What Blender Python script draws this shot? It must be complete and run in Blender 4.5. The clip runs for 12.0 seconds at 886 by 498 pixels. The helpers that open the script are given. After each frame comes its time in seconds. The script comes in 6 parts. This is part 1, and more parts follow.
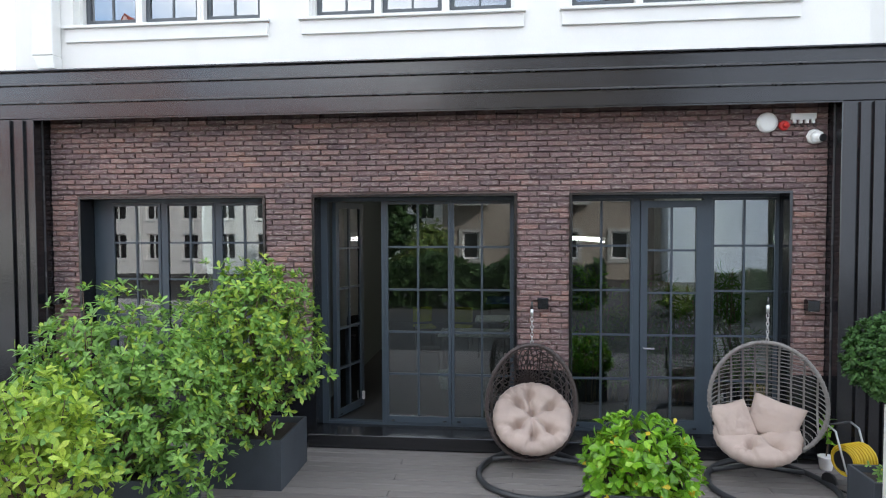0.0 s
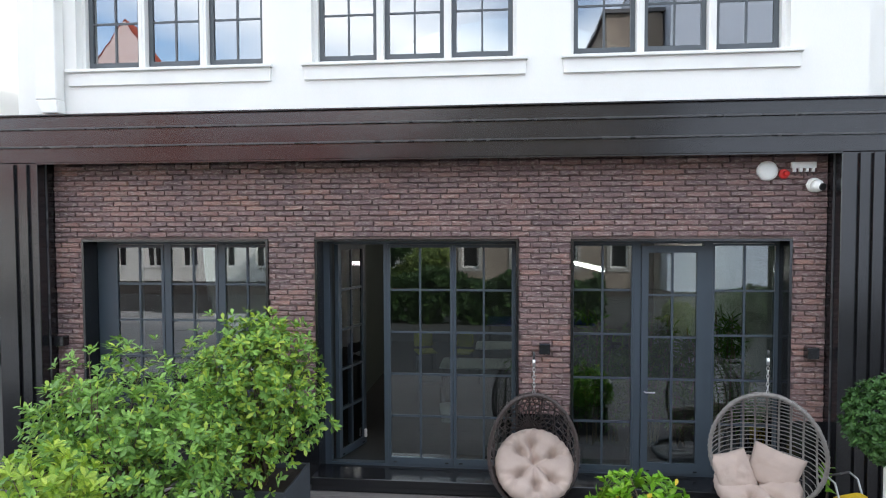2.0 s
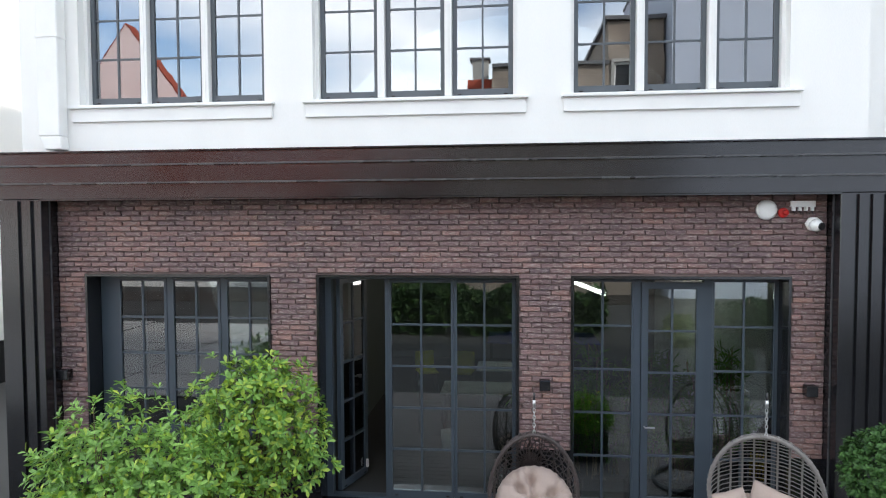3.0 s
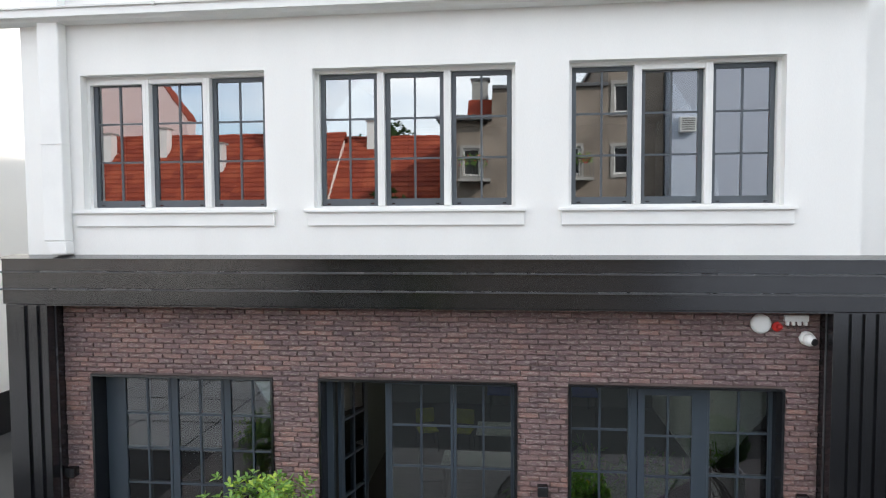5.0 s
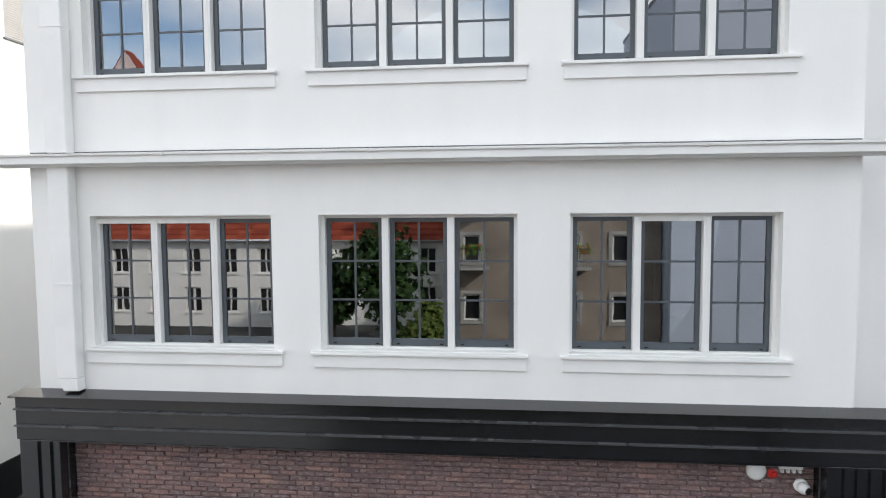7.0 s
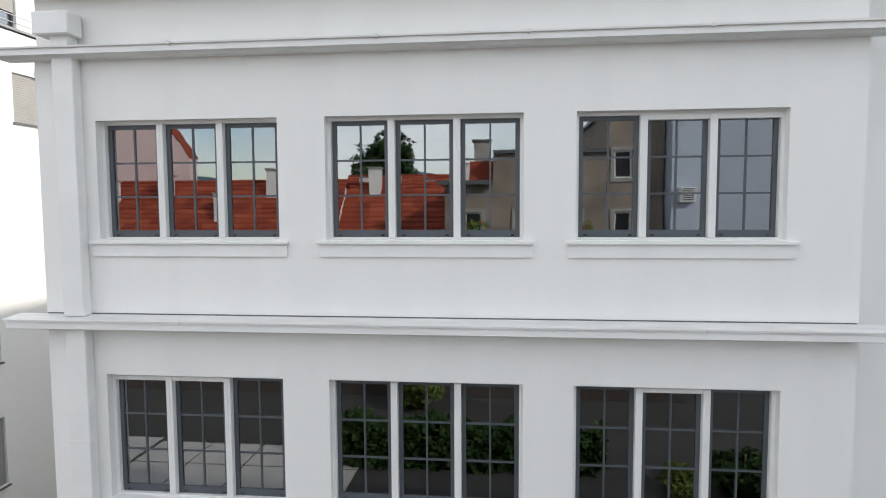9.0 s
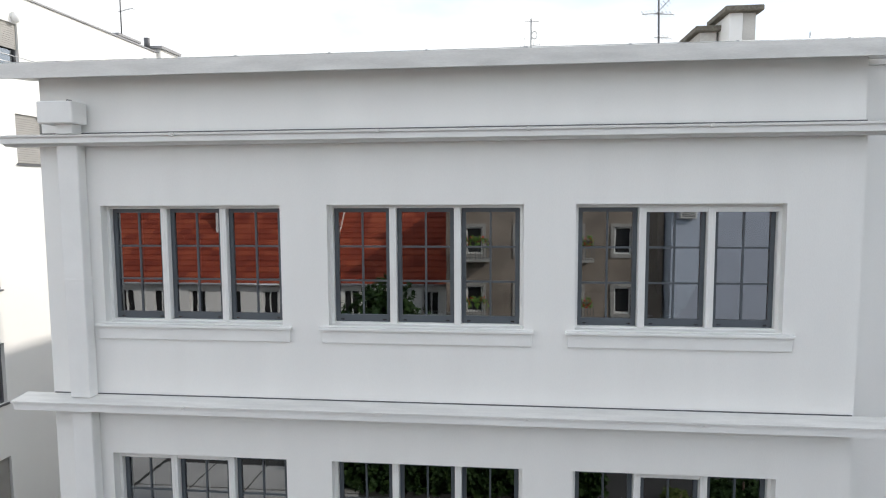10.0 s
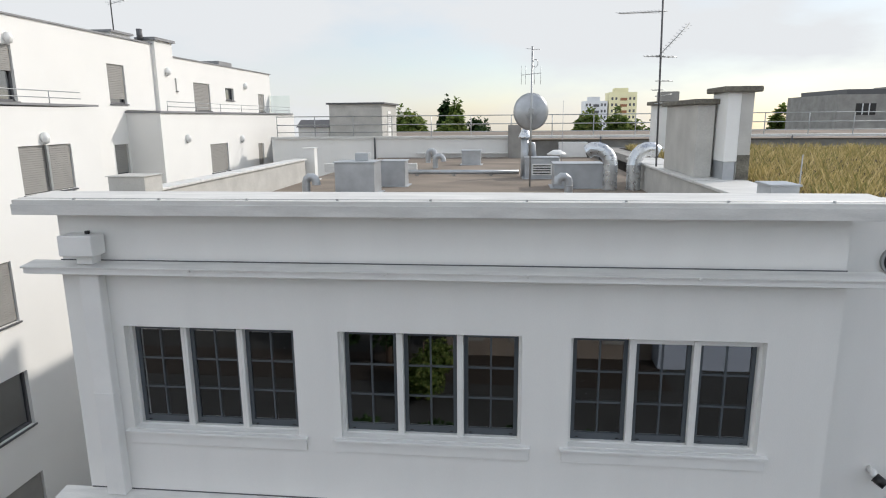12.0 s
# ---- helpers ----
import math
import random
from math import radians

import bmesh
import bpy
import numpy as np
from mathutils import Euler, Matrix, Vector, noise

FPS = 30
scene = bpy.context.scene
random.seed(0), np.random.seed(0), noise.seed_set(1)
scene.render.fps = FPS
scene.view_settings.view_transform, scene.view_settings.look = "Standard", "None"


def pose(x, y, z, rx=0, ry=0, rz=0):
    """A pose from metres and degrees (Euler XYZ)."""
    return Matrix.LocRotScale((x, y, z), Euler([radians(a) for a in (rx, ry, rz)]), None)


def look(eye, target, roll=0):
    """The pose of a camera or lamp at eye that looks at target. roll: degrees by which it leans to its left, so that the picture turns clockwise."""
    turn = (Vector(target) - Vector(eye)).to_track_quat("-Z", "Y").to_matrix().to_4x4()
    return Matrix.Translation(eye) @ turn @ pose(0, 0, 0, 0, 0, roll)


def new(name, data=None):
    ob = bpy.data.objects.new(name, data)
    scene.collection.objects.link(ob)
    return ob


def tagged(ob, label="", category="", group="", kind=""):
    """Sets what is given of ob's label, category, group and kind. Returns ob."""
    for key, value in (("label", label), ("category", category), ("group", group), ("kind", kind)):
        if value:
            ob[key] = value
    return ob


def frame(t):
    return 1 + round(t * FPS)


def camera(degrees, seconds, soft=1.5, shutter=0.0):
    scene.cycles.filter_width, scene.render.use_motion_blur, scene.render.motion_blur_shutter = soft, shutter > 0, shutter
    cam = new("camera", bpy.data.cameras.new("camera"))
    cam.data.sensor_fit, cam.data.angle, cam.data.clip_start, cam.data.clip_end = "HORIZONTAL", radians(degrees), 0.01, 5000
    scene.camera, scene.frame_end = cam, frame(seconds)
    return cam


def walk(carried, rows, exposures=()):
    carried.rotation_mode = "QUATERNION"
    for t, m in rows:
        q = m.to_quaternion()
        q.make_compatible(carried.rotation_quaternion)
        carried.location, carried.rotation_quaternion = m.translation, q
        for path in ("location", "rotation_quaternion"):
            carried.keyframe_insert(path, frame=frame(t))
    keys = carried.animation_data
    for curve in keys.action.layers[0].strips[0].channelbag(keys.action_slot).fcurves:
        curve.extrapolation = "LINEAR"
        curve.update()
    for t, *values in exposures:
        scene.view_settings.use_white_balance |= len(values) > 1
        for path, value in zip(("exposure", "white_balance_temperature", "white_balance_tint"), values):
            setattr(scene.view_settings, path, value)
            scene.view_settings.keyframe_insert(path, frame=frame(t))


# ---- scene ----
cam = camera(71.3, 12.0, soft=1.1)
PATH = [
    (0, (0.024, -7.728, 2.781), (-0.179, -5.74, 2.71), -0.2),
    (0.5, (0.008, -7.732, 2.886), (-0.193, -5.744, 2.815), -0.2),
    (1, (0.003, -7.731, 2.982), (-0.199, -5.743, 2.915), -0.2),
    (1.5, (-0.008, -7.743, 3.171), (-0.209, -5.754, 3.096), -0.2),
    (2, (-0.015, -7.755, 3.366), (-0.214, -5.766, 3.29), -0.2),
    (2.5, (-0.01, -7.768, 3.605), (-0.213, -5.78, 3.524), -0.2),
    (4.5, (0.042, -7.817, 4.848), (-0.165, -5.829, 4.757), -0.3),
    (5, (0.029, -7.837, 5.306), (-0.178, -5.85, 5.205), -0.3),
    (5.5, (0.018, -7.851, 5.761), (-0.19, -5.864, 5.657), -0.4),
    (6, (0.002, -7.863, 6.224), (-0.205, -5.877, 6.12), -0.4),
    (6.5, (0.001, -7.877, 6.756), (-0.205, -5.891, 6.637), -0.4),
    (8.5, (-0.075, -7.987, 8.958), (-0.276, -6.002, 8.816), -0.4),
    (9, (-0.087, -7.992, 9.567), (-0.291, -6.008, 9.421), -0.3),
    (9.5, (-0.09, -7.987, 10.201), (-0.294, -6.003, 10.046), -0.3),
    (10, (-0.075, -7.999, 10.821), (-0.283, -6.017, 10.65), -0.3),
    (10.5, (-0.073, -8.022, 11.496), (-0.281, -6.044, 11.281), -0.3),
    (11, (-0.08, -8.045, 12.193), (-0.287, -6.075, 11.914), -0.4),
    (11.5, (-0.1, -8.068, 12.913), (-0.303, -6.109, 12.564), -0.5),
    (12, (-0.121, -8.093, 13.625), (-0.321, -6.147, 13.211), -0.5),
]
walk(cam, [(t, look(eye, target, roll)) for t, eye, target, roll in PATH],
     exposures=[(0.0, 1.98, 6300, 9), (2.5, 1.92, 6320, 9), (4.5, 1.73, 6480, 10), (5.5, 1.63, 6540, 10), (6.5, 1.49, 6520, 10), (8.5, 1.09, 6570, 10), (9.5, 0.97, 6520, 10), (10.5, 0.73, 6430, 10), (12.0, 0.39, 6390, 10)])

# ---- light: bright hazy sky with broken cloud, low-strength sun from behind the house ----
SUN_EL, SUN_AZ = 31.0, 54.0      # degrees; azimuth from +y towards +x
world = bpy.data.worlds.new("sky")
scene.world = world
world.use_nodes = True
wn, wl = world.node_tree.nodes, world.node_tree.links
wn.clear()
w_out = wn.new("ShaderNodeOutputWorld")
w_bg = wn.new("ShaderNodeBackground")
w_sky = wn.new("ShaderNodeTexSky")
w_sky.sky_type = "NISHITA"
w_sky.sun_disc = False
w_sky.sun_elevation, w_sky.sun_rotation = radians(SUN_EL), radians(SUN_AZ)
w_sky.air_density, w_sky.dust_density, w_sky.ozone_density = 1.0, 0.6, 1.2
w_co = wn.new("ShaderNodeTexCoord")
w_map = wn.new("ShaderNodeMapping")
w_map.inputs["Scale"].default_value = (1.0, 1.0, 2.6)
w_map.inputs["Location"].default_value = (0.35, 0.1, 0.0)
w_noise = wn.new("ShaderNodeTexNoise")
w_noise.inputs["Scale"].default_value = 1.7
w_noise.inputs["Detail"].default_value = 7.0
w_noise.inputs["Roughness"].default_value = 0.52
w_ramp = wn.new("ShaderNodeValToRGB")
w_ramp.color_ramp.elements[0].position, w_ramp.color_ramp.elements[1].position = 0.34, 0.59
w_mix = wn.new("ShaderNodeMix")
w_mix.data_type = "RGBA"
w_cloud = wn.new("ShaderNodeMix")      # cloud facing the sun is whiter than cloud seen against it
w_cloud.data_type = "RGBA"
w_cloud.inputs["A"].default_value = (9.3, 9.4, 9.45, 1.0)
w_cloud.inputs["B"].default_value = (5.6, 5.72, 5.8, 1.0)
w_side = wn.new("ShaderNodeMapRange")
w_side.inputs["From Min"].default_value, w_side.inputs["From Max"].default_value = -0.6, 0.7
wl.new(w_side.outputs["Result"], w_cloud.inputs["Factor"])
wl.new(w_cloud.outputs["Result"], w_mix.inputs["B"])
wl.new(w_co.outputs["Generated"], w_map.inputs["Vector"])
wl.new(w_map.outputs["Vector"], w_noise.inputs["Vector"])
w_sep = wn.new("ShaderNodeSeparateXYZ")      # the cloud thickens towards the sun's side
w_lean = wn.new("ShaderNodeMath")
w_lean.operation = "MULTIPLY_ADD"
w_lean.inputs[1].default_value = 0.045
wl.new(w_co.outputs["Generated"], w_sep.inputs["Vector"])
wl.new(w_sep.outputs["Y"], w_lean.inputs[0])
wl.new(w_sep.outputs["Y"], w_side.inputs["Value"])
wl.new(w_noise.outputs["Fac"], w_lean.inputs[2])
wl.new(w_lean.outputs["Value"], w_ramp.inputs["Fac"])
wl.new(w_ramp.outputs["Color"], w_mix.inputs["Factor"])
wl.new(w_sky.outputs["Color"], w_mix.inputs["A"])
wl.new(w_mix.outputs["Result"], w_bg.inputs["Color"])
w_bg.inputs["Strength"].default_value = 0.11
wl.new(w_bg.outputs["Background"], w_out.inputs["Surface"])

sun_data = bpy.data.lights.new("sun", "SUN")
sun_data.energy, sun_data.angle, sun_data.color = 2.1, radians(2.0), (1.0, 0.93, 0.84)
sun = new("sun", sun_data)
_e, _a = radians(SUN_EL), radians(SUN_AZ)
sun.matrix_world = look((math.sin(_a) * math.cos(_e) * 60, math.cos(_a) * math.cos(_e) * 60, math.sin(_e) * 60), (0, 0, 0))

# ---- materials ----
def material(name, color, rough=0.6, metal=0.0, vary=0.08, scale=3.0, fine=60.0, bump=0.02, fine_vary=0.04, random_tint=0.0, coat=0.0, stretch=(1, 1, 1), spec=0.5):
    """A surface with a broad and a fine variation of its colour, and fine relief; scales are in cycles a metre."""
    m = bpy.data.materials.new(name)
    m.use_nodes = True
    n, l = m.node_tree.nodes, m.node_tree.links
    b = n["Principled BSDF"]
    co = n.new("ShaderNodeTexCoord")
    mp = n.new("ShaderNodeMapping")
    mp.inputs["Scale"].default_value = stretch
    l.new(co.outputs["Object"], mp.inputs["Vector"])
    broad, small = n.new("ShaderNodeTexNoise"), n.new("ShaderNodeTexNoise")
    broad.inputs["Scale"].default_value, broad.inputs["Detail"].default_value = scale, 5.0
    small.inputs["Scale"].default_value, small.inputs["Detail"].default_value = fine, 3.0
    l.new(mp.outputs["Vector"], broad.inputs["Vector"])
    l.new(mp.outputs["Vector"], small.inputs["Vector"])
    def ramp(source, amount):
        r = n.new("ShaderNodeMapRange")
        r.inputs["From Min"].default_value, r.inputs["From Max"].default_value = 0.25, 0.75
        r.inputs["To Min"].default_value, r.inputs["To Max"].default_value = 1 - amount, 1 + amount
        l.new(source, r.inputs["Value"])
        return r.outputs["Result"]
    mul = n.new("ShaderNodeMath")
    mul.operation = "MULTIPLY"
    l.new(ramp(broad.outputs["Fac"], vary), mul.inputs[0])
    l.new(ramp(small.outputs["Fac"], fine_vary), mul.inputs[1])
    value = mul.outputs["Value"]
    if random_tint:
        info = n.new("ShaderNodeObjectInfo")
        r = n.new("ShaderNodeMapRange")
        r.inputs["To Min"].default_value, r.inputs["To Max"].default_value = 1 - random_tint, 1 + random_tint
        l.new(info.outputs["Random"], r.inputs["Value"])
        again = n.new("ShaderNodeMath")
        again.operation = "MULTIPLY"
        l.new(value, again.inputs[0])
        l.new(r.outputs["Result"], again.inputs[1])
        value = again.outputs["Value"]
    mix = n.new("ShaderNodeMix")
    mix.data_type, mix.blend_type = "RGBA", "MULTIPLY"
    mix.inputs["Factor"].default_value = 1.0
    mix.inputs["A"].default_value = (*color, 1)
    l.new(value, mix.inputs["B"])
    l.new(mix.outputs["Result"], b.inputs["Base Color"])
    b.inputs["Metallic"].default_value = metal
    b.inputs["Specular IOR Level"].default_value = spec
    b.inputs["Coat Weight"].default_value = coat
    rr = n.new("ShaderNodeMapRange")
    rr.inputs["To Min"].default_value, rr.inputs["To Max"].default_value = max(rough - 0.08, 0.02), min(rough + 0.08, 1.0)
    l.new(broad.outputs["Fac"], rr.inputs["Value"])
    l.new(rr.outputs["Result"], b.inputs["Roughness"])
    if bump:
        bp = n.new("ShaderNodeBump")
        bp.inputs["Strength"].default_value, bp.inputs["Distance"].default_value = 0.5, bump
        l.new(small.outputs["Fac"], bp.inputs["Height"])
        l.new(bp.outputs["Normal"], b.inputs["Normal"])
    return m


def island_material(name, low, mid, high, rough=0.8, by_object=False, bump=0.01, fine=90.0, spec=0.3, translucent=0.0):
    """For many small pieces: each takes its own colour between three, by object or by island."""
    m = bpy.data.materials.new(name)
    m.use_nodes = True
    n, l = m.node_tree.nodes, m.node_tree.links
    b = n["Principled BSDF"]
    if by_object:
        rnd = n.new("ShaderNodeObjectInfo").outputs["Random"]
    else:
        rnd = n.new("ShaderNodeNewGeometry").outputs["Random Per Island"]
    r = n.new("ShaderNodeValToRGB")
    r.color_ramp.elements[0].color, r.color_ramp.elements[1].color = (*low, 1), (*high, 1)
    e = r.color_ramp.elements.new(0.55)
    e.color = (*mid, 1)
    l.new(rnd, r.inputs["Fac"])
    co = n.new("ShaderNodeTexCoord")
    small = n.new("ShaderNodeTexNoise")
    small.inputs["Scale"].default_value, small.inputs["Detail"].default_value = fine, 4.0
    geo = n.new("ShaderNodeNewGeometry")
    l.new(geo.outputs["Position"], small.inputs["Vector"])
    mr = n.new("ShaderNodeMapRange")
    mr.inputs["From Min"].default_value, mr.inputs["From Max"].default_value = 0.25, 0.75
    mr.inputs["To Min"].default_value, mr.inputs["To Max"].default_value = 0.7, 1.3
    l.new(small.outputs["Fac"], mr.inputs["Value"])
    mix = n.new("ShaderNodeMix")
    mix.data_type, mix.blend_type = "RGBA", "MULTIPLY"
    mix.inputs["Factor"].default_value = 1.0
    l.new(r.outputs["Color"], mix.inputs["A"])
    l.new(mr.outputs["Result"], mix.inputs["B"])
    l.new(mix.outputs["Result"], b.inputs["Base Color"])
    b.inputs["Roughness"].default_value = rough
    b.inputs["Specular IOR Level"].default_value = spec
    if bump:
        bp = n.new("ShaderNodeBump")
        bp.inputs["Strength"].default_value, bp.inputs["Distance"].default_value = 0.6, bump
        l.new(small.outputs["Fac"], bp.inputs["Height"])
        l.new(bp.outputs["Normal"], b.inputs["Normal"])
    if translucent:
        tr = n.new("ShaderNodeBsdfTranslucent")
        sh = n.new("ShaderNodeMixShader")
        sh.inputs["Fac"].default_value = translucent
        l.new(mix.outputs["Result"], tr.inputs["Color"])
        l.new(b.outputs["BSDF"], sh.inputs[1])
        l.new(tr.outputs["BSDF"], sh.inputs[2])
        l.new(sh.outputs["Shader"], n["Material Output"].inputs["Surface"])
    return m


def brick_material(name, by_object):
    """Hand-struck burnt brick: each its own tone from mauve-grey to rust, crusted with pale sand, in loose patches over the wall."""
    m = bpy.data.materials.new(name)
    m.use_nodes = True
    n, l = m.node_tree.nodes, m.node_tree.links
    b = n["Principled BSDF"]
    geo = n.new("ShaderNodeNewGeometry")
    rnd = n.new("ShaderNodeObjectInfo").outputs["Random"] if by_object else geo.outputs["Random Per Island"]
    def tex(scale, detail):
        t = n.new("ShaderNodeTexNoise")
        t.inputs["Scale"].default_value, t.inputs["Detail"].default_value = scale, detail
        l.new(geo.outputs["Position"], t.inputs["Vector"])
        return t.outputs["Fac"]
    along = n.new("ShaderNodeMapping")      # the crust is dragged along each brick
    along.inputs["Scale"].default_value = (0.75, 1.0, 1.9)
    l.new(geo.outputs["Position"], along.inputs["Vector"])
    patch, crust, grit = tex(1.3, 3.0), tex(26.0, 6.0), tex(110.0, 3.0)
    l.new(along.outputs["Vector"], crust.node.inputs["Vector"])
    add = n.new("ShaderNodeMath")
    add.operation = "MULTIPLY_ADD"
    add.inputs[1].default_value = 0.62
    add.use_clamp = True
    low = n.new("ShaderNodeMath")
    low.operation = "MULTIPLY_ADD"
    low.inputs[1].default_value, low.inputs[2].default_value = 1.3, -0.46
    l.new(patch, low.inputs[0])
    l.new(rnd, add.inputs[0])
    l.new(low.outputs["Value"], add.inputs[2])
    r = n.new("ShaderNodeValToRGB")
    r.color_ramp.elements[0].color, r.color_ramp.elements[1].color = (0.118, 0.082, 0.088, 1), (0.320, 0.188, 0.155, 1)
    for at, c in ((0.25, (0.155, 0.104, 0.106)), (0.55, (0.192, 0.124, 0.121)), (0.82, (0.240, 0.144, 0.129))):
        r.color_ramp.elements.new(at).color = (*c, 1)
    l.new(add.outputs["Value"], r.inputs["Fac"])
    cr = n.new("ShaderNodeMapRange")
    cr.inputs["From Min"].default_value, cr.inputs["From Max"].default_value = 0.50, 0.70
    cr.inputs["To Min"].default_value, cr.inputs["To Max"].default_value = 0.0, 0.75
    l.new(crust, cr.inputs["Value"])
    sand = n.new("ShaderNodeMix")
    sand.data_type = "RGBA"
    sand.inputs["B"].default_value = (0.34, 0.285, 0.265, 1)
    l.new(cr.outputs["Result"], sand.inputs["Factor"])
    l.new(r.outputs["Color"], sand.inputs["A"])
    mr = n.new("ShaderNodeMapRange")
    mr.inputs["From Min"].default_value, mr.inputs["From Max"].default_value = 0.25, 0.75
    mr.inputs["To Min"].default_value, mr.inputs["To Max"].default_value = 0.72, 1.28
    l.new(grit, mr.inputs["Value"])
    mix = n.new("ShaderNodeMix")
    mix.data_type, mix.blend_type = "RGBA", "MULTIPLY"
    mix.inputs["Factor"].default_value = 1.0
    l.new(sand.outputs["Result"], mix.inputs["A"])
    l.new(mr.outputs["Result"], mix.inputs["B"])
    l.new(mix.outputs["Result"], b.inputs["Base Color"])
    b.inputs["Roughness"].default_value = 0.85
    b.inputs["Specular IOR Level"].default_value = 0.3
    bp = n.new("ShaderNodeBump")
    bp.inputs["Strength"].default_value, bp.inputs["Distance"].default_value = 1.0, 0.020
    l.new(crust, bp.inputs["Height"])
    l.new(bp.outputs["Normal"], b.inputs["Normal"])
    return m


def glass_material(name, tint=(0.9, 0.95, 0.93), body=0.0, ior=1.65):
    """Thin window glass: clear, with a mirror gloss that grows at glancing angles."""
    m = bpy.data.materials.new(name)
    m.use_nodes = True
    n, l = m.node_tree.nodes, m.node_tree.links
    n.remove(n["Principled BSDF"])
    tr, gl, mx, fr = (n.new(k) for k in ("ShaderNodeBsdfTransparent", "ShaderNodeBsdfGlossy", "ShaderNodeMixShader", "ShaderNodeFresnel"))
    tr.inputs["Color"].default_value = (*tint, 1)
    gl.inputs["Roughness"].default_value = 0.01
    gl.inputs["Color"].default_value = (0.95, 0.97, 1.0, 1)
    fr.inputs["IOR"].default_value = ior
    wob = n.new("ShaderNodeTexNoise")
    wob.inputs["Scale"].default_value = 2.2
    bp = n.new("ShaderNodeBump")
    bp.inputs["Strength"].default_value, bp.inputs["Distance"].default_value = 0.014, 0.02
    l.new(wob.outputs["Fac"], bp.inputs["Height"])
    l.new(bp.outputs["Normal"], gl.inputs["Normal"])
    l.new(fr.outputs["Fac"], mx.inputs["Fac"])
    l.new(tr.outputs["BSDF"], mx.inputs[1])
    l.new(gl.outputs["BSDF"], mx.inputs[2])
    l.new(mx.outputs["Shader"], n["Material Output"].inputs["Surface"])
    return m


PLASTER = material("white_render", (0.80, 0.797, 0.772), 0.85, vary=0.03, scale=1.2, fine=140, bump=0.003, fine_vary=0.02, stretch=(1.4, 1.4, 0.22))
PLASTER_TRIM = material("white_trim_paint", (0.78, 0.78, 0.76), 0.7, vary=0.05, scale=2.0, fine=120, bump=0.002, fine_vary=0.03)
COPING = material("weathered_white_metal", (0.66, 0.655, 0.63), 0.5, vary=0.14, scale=2.5, fine=40, bump=0.002, stretch=(0.6, 3, 3))
BLACK_METAL = material("black_standing_seam_metal", (0.0085, 0.009, 0.0110), 0.20, 0.0, vary=0.25, scale=1.2, fine=200, bump=0.0002, spec=0.85)
# lighter than the sheets: the sky's glint on folded edges, put into the colour
SEAM_METAL = material("skylit_seam_edge_metal", (0.060, 0.061, 0.064), 0.28, 0.0, vary=0.2, scale=2, fine=120, bump=0.0003)
ANTHRACITE = material("anthracite_window_paint", (0.042, 0.057, 0.074), 0.42, vary=0.06, scale=4, fine=150, bump=0.0006)
SASH_GREY = material("grey_sash_paint", (0.075, 0.088, 0.10), 0.42, vary=0.06, scale=4, fine=150, bump=0.0006)
WHITE_FRAME = material("white_window_paint", (0.76, 0.76, 0.74), 0.45, vary=0.03, scale=4, fine=150, bump=0.0005)
GLASS = glass_material("window_glass", (0.40, 0.45, 0.45), ior=3.2)
GLASS_SHOP = glass_material("terrace_door_glass", (0.58, 0.65, 0.64), ior=2.2)
GLASS_CLEAR = glass_material("clear_screen_glass", (0.93, 0.96, 0.95), ior=1.45)
MORTAR = material("dark_mortar", (0.150, 0.112, 0.104), 0.95, vary=0.2, scale=3, fine=180, bump=0.004)
BRICK = brick_material("burnt_brown_brick", True)
BRICK_REST = brick_material("burnt_brown_brick_joined", False)
DECK = material("grey_composite_decking", (0.155, 0.14, 0.132), 0.7, vary=0.14, scale=2, fine=70, bump=0.003, random_tint=0.12, stretch=(0.25, 1, 1))
CONCRETE = material("weathered_concrete", (0.32, 0.31, 0.29), 0.9, vary=0.22, scale=1.6, fine=45, bump=0.006, fine_vary=0.1)
LIGHT_CEMENT = material("pale_cement_render", (0.50, 0.49, 0.46), 0.9, vary=0.15, scale=1.8, fine=45, bump=0.004, fine_vary=0.08)
ROOF_FELT = material("brown_roofing_felt", (0.215, 0.178, 0.142), 0.95, vary=0.42, scale=0.5, fine=30, bump=0.006, fine_vary=0.12, stretch=(0.7, 1.6, 1))
ZINC = material("zinc_sheet", (0.46, 0.48, 0.50), 0.42, 0.55, vary=0.15, scale=3, fine=60, bump=0.001)
GALV = material("galvanised_duct", (0.62, 0.64, 0.66), 0.28, 0.9, vary=0.12, scale=6, fine=60, bump=0.0008)
ASPHALT = material("courtyard_asphalt", (0.038, 0.038, 0.036), 0.95, vary=0.25, scale=0.5, fine=60, bump=0.006, fine_vary=0.15)
PAVING = material("pale_concrete_paving", (0.40, 0.395, 0.38), 0.9, vary=0.15, scale=0.6, fine=40, bump=0.003)
# carpet darkened far below grey: the room's shade is in its colour
ROOM_FLOOR = material("dimmed_office_carpet", (0.024, 0.024, 0.023), 0.95, vary=0.1, scale=2, fine=120, bump=0.003)
# wall and ceiling colour holds the dimness of the rooms
ROOM_WALL = material("dimmed_office_wall", (0.14, 0.14, 0.135), 0.8, vary=0.04, scale=1, fine=80, bump=0.001)
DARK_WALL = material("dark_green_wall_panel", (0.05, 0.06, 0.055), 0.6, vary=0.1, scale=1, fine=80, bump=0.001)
SHUTTER = material("grey_roller_shutter", (0.30, 0.29, 0.27), 0.6, vary=0.08, scale=3, fine=100, bump=0.001)
RENDER_WARM = material("warm_white_render", (0.80, 0.79, 0.76), 0.85, vary=0.03, scale=0.5, fine=120, bump=0.003)
